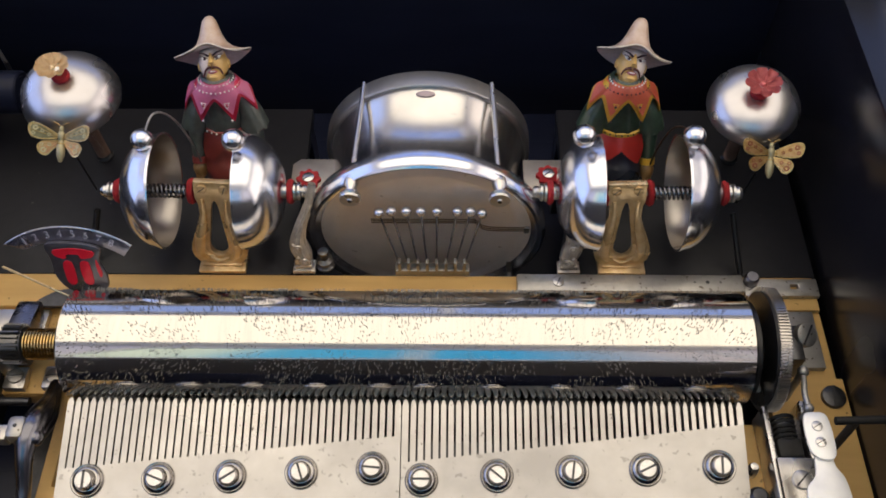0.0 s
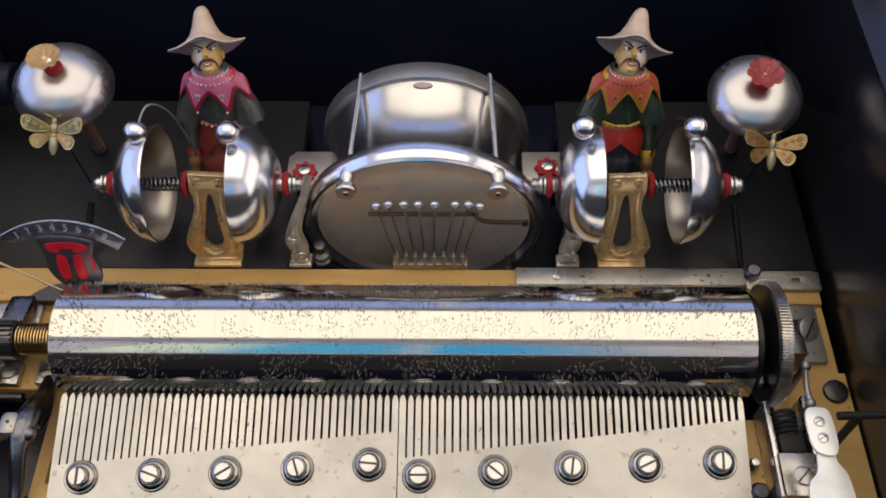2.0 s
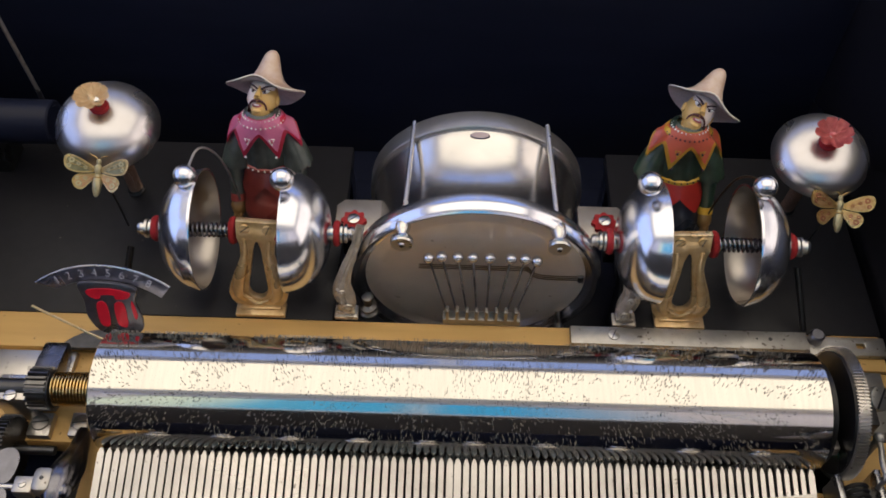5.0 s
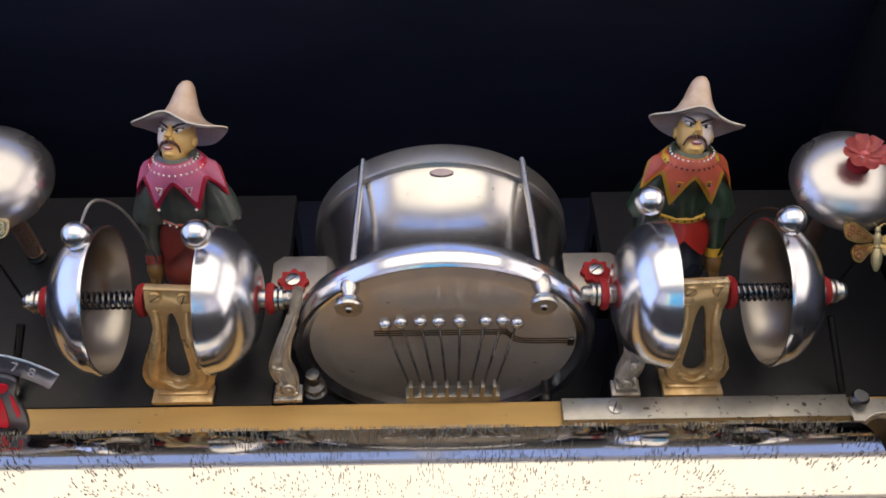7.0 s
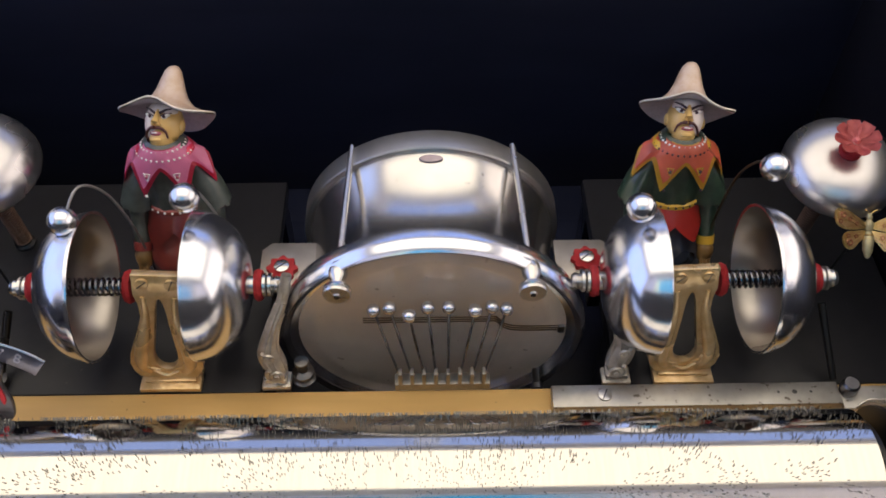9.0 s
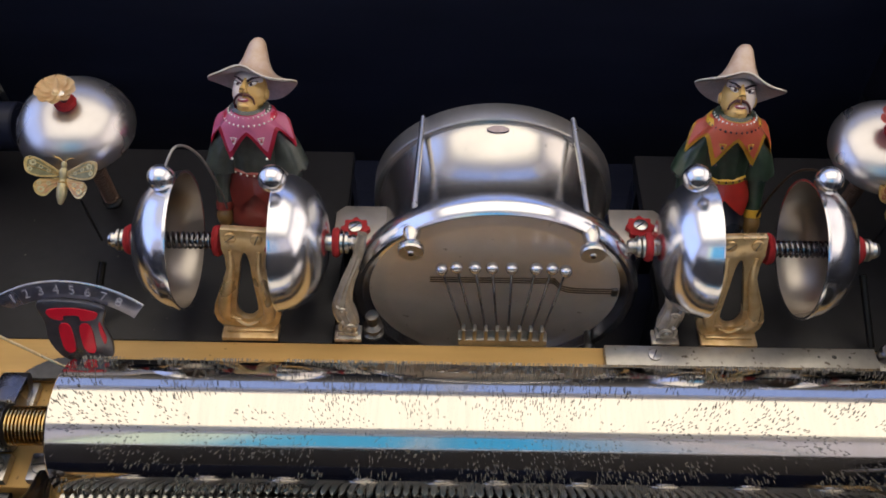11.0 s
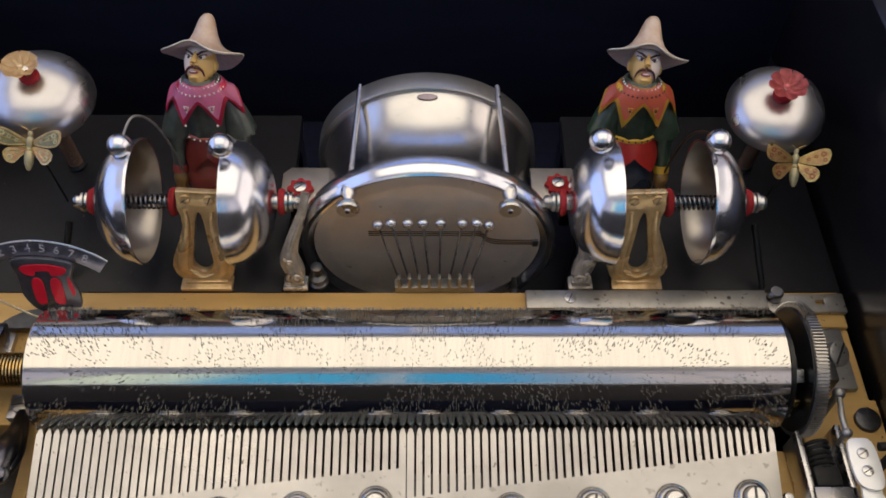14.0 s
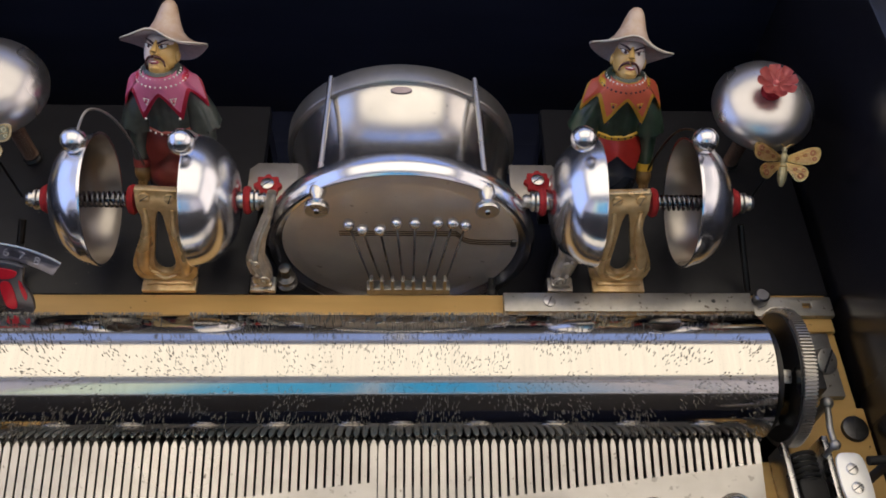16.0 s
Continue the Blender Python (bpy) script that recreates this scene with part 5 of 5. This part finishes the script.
# ---- steel bars on the rear ledge ----
def bars():
    b = thing("lock_bar", "dull steel bar screwed to the gold ledge", "steel bar")
    part("bar", box(0.1235, 0.0108, 0.0046, T(0.1208, 0.1250, 0.0024), 0.0005), PLATE, b)
    add_screw(b, T(0.0815, 0.1250, 0.0047), 0.0029, 0.0010, radians(65))
    for x, r in ((0.1630, 0.0011), (0.1560, 0.0006), (0.1700, 0.0006)):
        part("pit", lathe([(0, 0.00005), (r, 0)], 10, T(x, 0.1255, 0.0048)), IRON, b)
    c = thing("slide_bar", "dull steel slide with a square slot at its end", "steel bar")
    part("bar", prism([(0.1830, 0.1180), (0.2230, 0.1180), (0.2230, 0.1290), (0.1830, 0.1290)], 0.0030, T(0, 0, 0.0002), 0.0003, holes=[[(0.2080, 0.1225), (0.2080, 0.1255), (0.2125, 0.1255), (0.2125, 0.1225)]]), PLATE, c)
    part("roller", lathe([(0, 0), (0.0034, 0), (0.0038, 0.001), (0.0038, 0.0055), (0.0030, 0.0065), (0, 0.0065)], 24, T(0.1865, 0.1265, 0.0030)), BLUED, c, "dark steel roller")
    part("link_rod", tube([(0.1822, 0.1325, 0.0030), (0.1762, 0.1560, 0.0270)], 0.0016, 10), BLACKPAINT, c, "black rod")
    l = thing("linkage_rod", "black iron rod on the bell board", "rod")
    part("rod", tube([(-0.1790, 0.1400, 0.0020), (-0.1740, 0.1600, 0.0230)], 0.0018, 10), BLACKPAINT, l)
    part("boss", lathe([(0, 0), (0.004, 0), (0.004, 0.004), (0, 0.005)], 16, T(-0.179, 0.138, 0)), IRON, l)


bars()


# ---- right end: bearing, damper post, stop lever ----
def right_end():
    b = thing("bearing_plate", "grey steel bearing plate with a large slotted screw", "bearing")
    part("plate", box(0.0290, 0.0340, 0.0040, T(0.2030, 0.0925, -0.0010), 0.0005), PLATE, b)
    part("bearing_block", box(0.008, 0.020, 0.020, T(0.1960, 0.080, 0.010), 0.001), IRON, b)
    m = T(0.2005, 0.0860, 0.0150) @ Matrix.Rotation(radians(22), 4, "X") @ Matrix.Rotation(radians(22), 4, "Y")
    part("screw_shank", lathe([(0, -0.014), (0.0036, -0.014), (0.0036, 0.004), (0, 0.004)], 24), STEEL, b, m=m)
    add_screw(b, m @ T(0, 0, 0.004), 0.0062, 0.0032, radians(60), PLATE)
    p = thing("damper_post", "bright steel slotted post with dark spring inside", "post")
    part("side_cheek", box(0.0028, 0.047, 0.018, T(0.1760, 0.0235, 0.0062), 0.0005), STEEL, p)
    part("side_cheek", box(0.0028, 0.034, 0.018, T(0.1945, 0.0330, 0.0062), 0.0005), STEEL, p)
    part("foot_plate", box(0.0200, 0.0205, 0.0030, T(0.1855, 0.0105, 0.0137), 0.0005), COMBDIRT, p)
    part("base", box(0.0215, 0.048, 0.004, T(0.1855, 0.0235, -0.0008), 0.0005), PLATE, p)
    add_screw(p, T(0.1862, 0.0095, 0.0152), 0.0046, 0.0016, radians(45))
    part("coil", helix(0.0052, 0.0010, 0.022, 9, T(0.1852, 0.0215, 0.0085) @ Matrix.Rotation(radians(-90), 4, "X")), DULLIRON, p, "dark coil")
    part("block", box(0.0125, 0.0100, 0.0100, T(0.1850, 0.0262, 0.0095), 0.0020), DULLIRON, p)
    a = thing("detent_arm", "dark steel crank arm with a knob joint", "lever")
    part("arm", tube(smooth_path([(0.1938, 0.0598, 0.0265), (0.1930, 0.0540, 0.0270), (0.1922, 0.0480, 0.0268), (0.1930, 0.0415, 0.0255)], 6), 0.0014, 12), PLATE, a)
    part("knob", lathe([(0.0038 * math.sin(t), -0.0038 * math.cos(t)) for t in np.linspace(0, math.pi, 12)], 20, T(0.1938, 0.0598, 0.0270) @ Matrix.Scale(0.75, 4)), PLATE, a)
    part("pin", tube([(0.1938, 0.0598, 0.0260), (0.1938, 0.0598, -0.003)], 0.0018, 10), PLATE, a)
    part("lug", lathe([(0.0030 * math.sin(t), -0.0030 * math.cos(t)) for t in np.linspace(0, math.pi, 10)], 16, T(0.1930, 0.0412, 0.0255) @ Matrix.Scale(0.8, 4)), PLATE, a)
    part("arm_foot", tube([(0.1930, 0.0412, 0.0250), (0.1930, 0.0412, 0.0140)], 0.0012, 10), PLATE, a)
    l = thing("stop_lever", "bright white-metal stop lever with two screws", "lever")
    top = smooth_loop([(0.1805, 0.0255), (0.1860, 0.0272), (0.1915, 0.0252), (0.1925, 0.0130), (0.1912, 0.0065), (0.1870, 0.0050), (0.1810, 0.0075), (0.1795, 0.0150)], 5)
    low = smooth_loop([(0.1835, 0.0120), (0.1895, 0.0115), (0.1905, 0.0030), (0.1935, -0.0030), (0.1945, -0.0160), (0.1940, -0.0300), (0.1890, -0.0330), (0.1790, -0.0320), (0.1755, -0.0250), (0.1760, -0.0080), (0.1810, -0.0010)], 5)
    part("lever_blade", prism(low, 0.0016, T(-0.0018, 0, 0.0478), 0.0003), WHITELEVER, l)
    part("lever_cap", prism([(0.1842 + (x - 0.1860) * 0.92, y) for x, y in top], 0.0016, T(0, 0, 0.0496), 0.0003), WHITELEVER, l)
    for x, y in ((0.1838, 0.0203), (0.1838, 0.0128)):
        add_screw(l, T(x, y, 0.0512), 0.0023, 0.0009, radians(30))
    part("lever_post", tube([(0.1920, -0.020, 0.048), (0.1920, -0.020, -0.0028)], 0.003, 16), IRON, l)
    r = thing("lock_rod", "black iron rod through the case side", "rod")
    part("rod", tube([(0.1985, 0.0290, 0.0380), (0.2262, 0.0300, 0.0380)], 0.0019, 12), DULLIRON, r)
    part("rod_post", tube([(0.2080, 0.0292, 0.0380), (0.2080, 0.0292, -0.0028)], 0.0020, 12), DULLIRON, r)
    for x, y, rr, mt in ((0.1690, 0.0200, 0.0026, STEEL), (0.1690, 0.0060, 0.0046, IRON)):
        k = thing("stud", "small dark turned stud on the bedplate", "stud", "studs")
        part("stud", lathe([(0, 0.006), (rr * 0.7, 0.0056), (rr, 0.004), (rr * 0.8, 0.002), (rr * 1.1, 0.001), (rr * 1.1, -0.003), (0, -0.003)], 20, T(x, y, 0)), mt, k)
    w = thing("bed_screw", "large dark slotted bedplate screw", "screw")
    add_screw(w, T(0.2185, 0.0605, -0.0030), 0.0062, 0.0026, radians(80), IRON)


right_end()


# ---- left end: bearing cock, governor bridge ----
def left_end():
    c = thing("bearing_cock", "grey steel bearing cock of the cylinder", "bearing")
    part("cock_plate", box(0.052, 0.019, 0.0040, T(-0.2210, 0.0985, -0.0010), 0.0006), COMBDIRT, c)
    part("cock_arm", prism(smooth_loop([(0.0, 0.0), (0.018, -0.002), (0.030, 0.002), (0.034, 0.009), (0.026, 0.012), (0.014, 0.014), (0.002, 0.014)], 6), 0.012, T(-0.2085, 0.0740, 0.0) @ Matrix.Rotation(radians(90), 4, "Z") @ Matrix.Rotation(radians(90), 4, "X"), 0.0008), BLUED, c, "dark curved steel arm")
    part("journal", box(0.016, 0.014, 0.022, T(-0.2120, 0.077, 0.0080), 0.0012), COMBDIRT, c)
    add_screw(c, T(-0.2120, 0.072, 0.0192), 0.0030, 0.0010, radians(10))
    p = thing("stop_plate", "small steel plate with a screw behind the cylinder end", "plate")
    part("plate", box(0.014, 0.016, 0.0040, T(-0.1745, 0.0995, -0.0010), 0.0006), COMBDIRT, p)
    add_screw(p, T(-0.1725, 0.0955, 0.0010), 0.0038, 0.0030, radians(30))
    g = thing("governor_bridge", "polished steel governor bridge with screwed feet", "bridge")
    for x, y in ((-0.2020, 0.0665), (-0.1820, 0.0670), (-0.1812, -0.0065)):
        part("foot", box(0.0112, 0.0125, 0.0046, T(x, y, -0.0008), 0.0007), COMBDIRT, g)
        add_screw(g, T(x, y + 0.0005, 0.0015), 0.0042, 0.0014, radians(8 if y > 0 else -5), BLOCKGREY)
    part("bridge_arm", tube(smooth_path([(-0.1800, 0.0630, 0.0005), (-0.1788, 0.0520, 0.0060), (-0.1776, 0.0420, 0.0125), (-0.1780, 0.0295, 0.0185), (-0.1786, 0.0190, 0.0160), (-0.1790, 0.0060, 0.0060), (-0.1800, -0.0020, 0.0005)], 7), 0.0036, 14, radii=[0.0034 + 0.0028 * math.exp(-((i - 19) / 9) ** 2) for i in range(43)]), BLUED, g, "curved polished arm")
    part("bridge_web", tube(smooth_path([(-0.1792, 0.0605, 0.0008), (-0.1768, 0.0500, 0.0050), (-0.1750, 0.0410, 0.0080), (-0.1754, 0.0320, 0.0120), (-0.1776, 0.0260, 0.0160)], 6), 0.0036, 12), BLUED, g, "dark blued flank")
    part("bridge_head", box(0.0090, 0.0120, 0.0100, T(-0.1826, 0.0290, 0.0205), 0.0030), PLATE, g)
    part("oil_hole", lathe([(0, 0.0002), (0.0010, 0.0001)], 12, T(-0.1822, 0.0290, 0.0257)), IRON, g)
    part("boss", lathe([(0.0046 * math.sin(t), -0.0046 * math.cos(t)) for t in np.linspace(0, math.pi, 14)], 22, T(-0.1752, 0.0262, 0.0180)), BLUED, g)
    f = thing("governor_fly", "steel air-brake fly on a geared shaft", "governor", at=T(-0.1990, 0.0270, 0.0190))
    part("shaft", lathe([(0, -0.024), (0.0016, -0.024), (0.0016, 0.0155), (0, 0.0155)], 16, TOX), STEEL, f)
    part("collar", box(0.009, 0.008, 0.008, T(0.008, 0, 0), 0.0012), COMBDIRT, f)
    add_screw(f, T(0.008, 0, 0.004), 0.0018, 0.0006, 0.3)
    part("blade", prism(smooth_loop([(-0.004, 0.002), (0.004, 0.002), (0.006, 0.012), (0.002, 0.018), (-0.005, 0.016), (-0.007, 0.008)], 5), 0.0012, T(-0.004, 0, 0)), BLUED, f, "curved steel blade")
    part("blade", prism(smooth_loop([(-0.004, -0.002), (0.004, -0.002), (0.006, -0.012), (0.002, -0.018), (-0.005, -0.016), (-0.007, -0.008)], 5), 0.0012, T(-0.004, 0, 0)), BLUED, f, "curved steel blade")
    w = thing("worm_wheel", "dark toothed governor wheel in its well", "gear", at=T(-0.2120, 0.0520, 0.0030))
    part("wheel", gear_mesh(0.0150, 0.0165, 0.006, 44), IRON, w, m=T(-0.003, 0, 0) @ TOX)
    part("wheel_shaft", tube([(-0.020, 0, 0), (0.022, 0, 0)], 0.0022, 14), IRON, w)
    t = thing("spring_barrel", "black japanned tube behind a bell", "barrel")
    part("barrel", lathe([(0, -0.32), (0.0120, -0.32), (0.0128, -0.3195), (0.0128, -0.2345), (0.0120, -0.2335), (0.010, -0.2335), (0.009, -0.2345), (0, -0.2345)], 40, T(0, 0.240, 0.0330) @ TOX), EBONY, t)
    part("cradle", box(0.016, 0.020, 0.024, T(-0.275, 0.240, 0.0118)), IRON, t)
    s = thing("lid_stay", "thin steel lid stay rod", "rod")
    part("rod", tube([(-0.2430, 0.252, 0.0460), (-0.2540, 0.256, 0.1600)], 0.0012, 10), PLATE, s)
    part("rod_foot", tube([(-0.2430, 0.252, 0.0460), (-0.2430, 0.252, 0.0)], 0.0014, 10), IRON, s)


left_end()


# ---- everything that moves ----
def swing(ob, pivot, base, angle, times):
    """Rows for a hammer that lifts at the given moments and falls back."""
    rows = [(0.0, 0.0)]
    for t in times:
        for dt, f in ((-0.16, 0.0), (-0.04, 1.0), (0.06, 1.0), (0.14, 0.0)):
            s = round(t + dt, 2)
            if rows[-1][0] < s < 16.0:
                rows.append((s, f))
    if rows[-1][0] < 16.0:
        rows.append((16.0, 0.0 if 16.0 not in times else 1.0))
    walk(ob, [(t, T(*pivot) @ Matrix.Rotation(radians(angle * f), 4, "X") @ base) for t, f in rows])


def motions():
    # the cylinder turns slowly
    walk(CYLINDER, [(t, T(0, *AXIS) @ Matrix.Rotation(radians(-5.2 * t), 4, "X")) for t in np.linspace(0, 16, 17)])
    for (h, piv), times in zip(HAMMERS, ((3.0, 4.1, 5.2, 6.4, 9.3), (2.45, 6.0, 8.9), (4.0, 6.9, 9.6), (3.6, 6.3, 9.0, 13.5, 14.2, 15.8))):
        swing(h, piv, Matrix(), -11.5, times)
    for (b, base), times in zip(BEATERS, ((5.6, 9.2), (6.2, 14.5, 16.0), (5.8, 9.0, 16.0), (1.5, 9.4), (6.6,), (1.5, 9.1, 13.7), (6.0, 15.0), (6.4, 9.7))):
        swing(b, base, Matrix(), 11.0, times)
    # butterflies drop away from their bells and spring back
    for f, (at, turn), low, moves in ((FLIES[0], BFL, Vector((-0.006, -0.010, -0.032)), ((4.25, 0), (4.42, 0.9), (4.52, 1), (4.6, 0.8), (4.72, 0.15), (4.82, 0), (6.2, 0), (6.5, 1), (6.8, 0), (9.2, 0), (9.5, 1), (9.8, 0))), (FLIES[1], BFR, Vector((0.006, -0.006, -0.021)), ((1.2, 0), (1.45, 1), (1.65, 1), (1.85, 0), (6.0, 0), (6.3, 1), (6.6, 0), (9.0, 0), (9.3, 1), (9.6, 0)))):
        walk(f, [(t, T(*(at + low * k)) @ turn) for t, k in ((0.0, 0), *moves, (16.0, 0))])
    # nodding heads: seconds, turn, lean, nod
    for h, rows in ((HEADS[0], ((0, 9, -3, -40), (1.2, 9, -3, -42), (1.6, 11, -3, -36), (2.8, 6, -4, -38), (3.3, -8, -4, -42), (4.2, -10, -3, -42), (5.2, -10, -1, -44), (7.3, -11, -4, -42), (10.5, -10, -4, -42), (12.5, -6, -4, -42), (14.0, -10, -4, -42), (16.0, -11, -4, -42))), (HEADS[1], ((0, -8, 9, -40), (2.8, -8, 9, -40), (3.6, -10, 9, -40), (4.2, -18, 19, -42), (5.2, -18, 20, -42), (7.3, -8, 3, -42), (10.5, -8, 3, -42), (13.0, -9, 4, -40), (16.0, -8, 4, -42)))):
        p = Vector((0, 0, 0.0650))
        walk(h, [(t, T(*p) @ Matrix.Rotation(radians(yaw), 4, "Z") @ Matrix.Rotation(radians(lean), 4, "Y") @ Matrix.Rotation(radians(nod), 4, "X")) for t, yaw, lean, nod in rows])


motions()
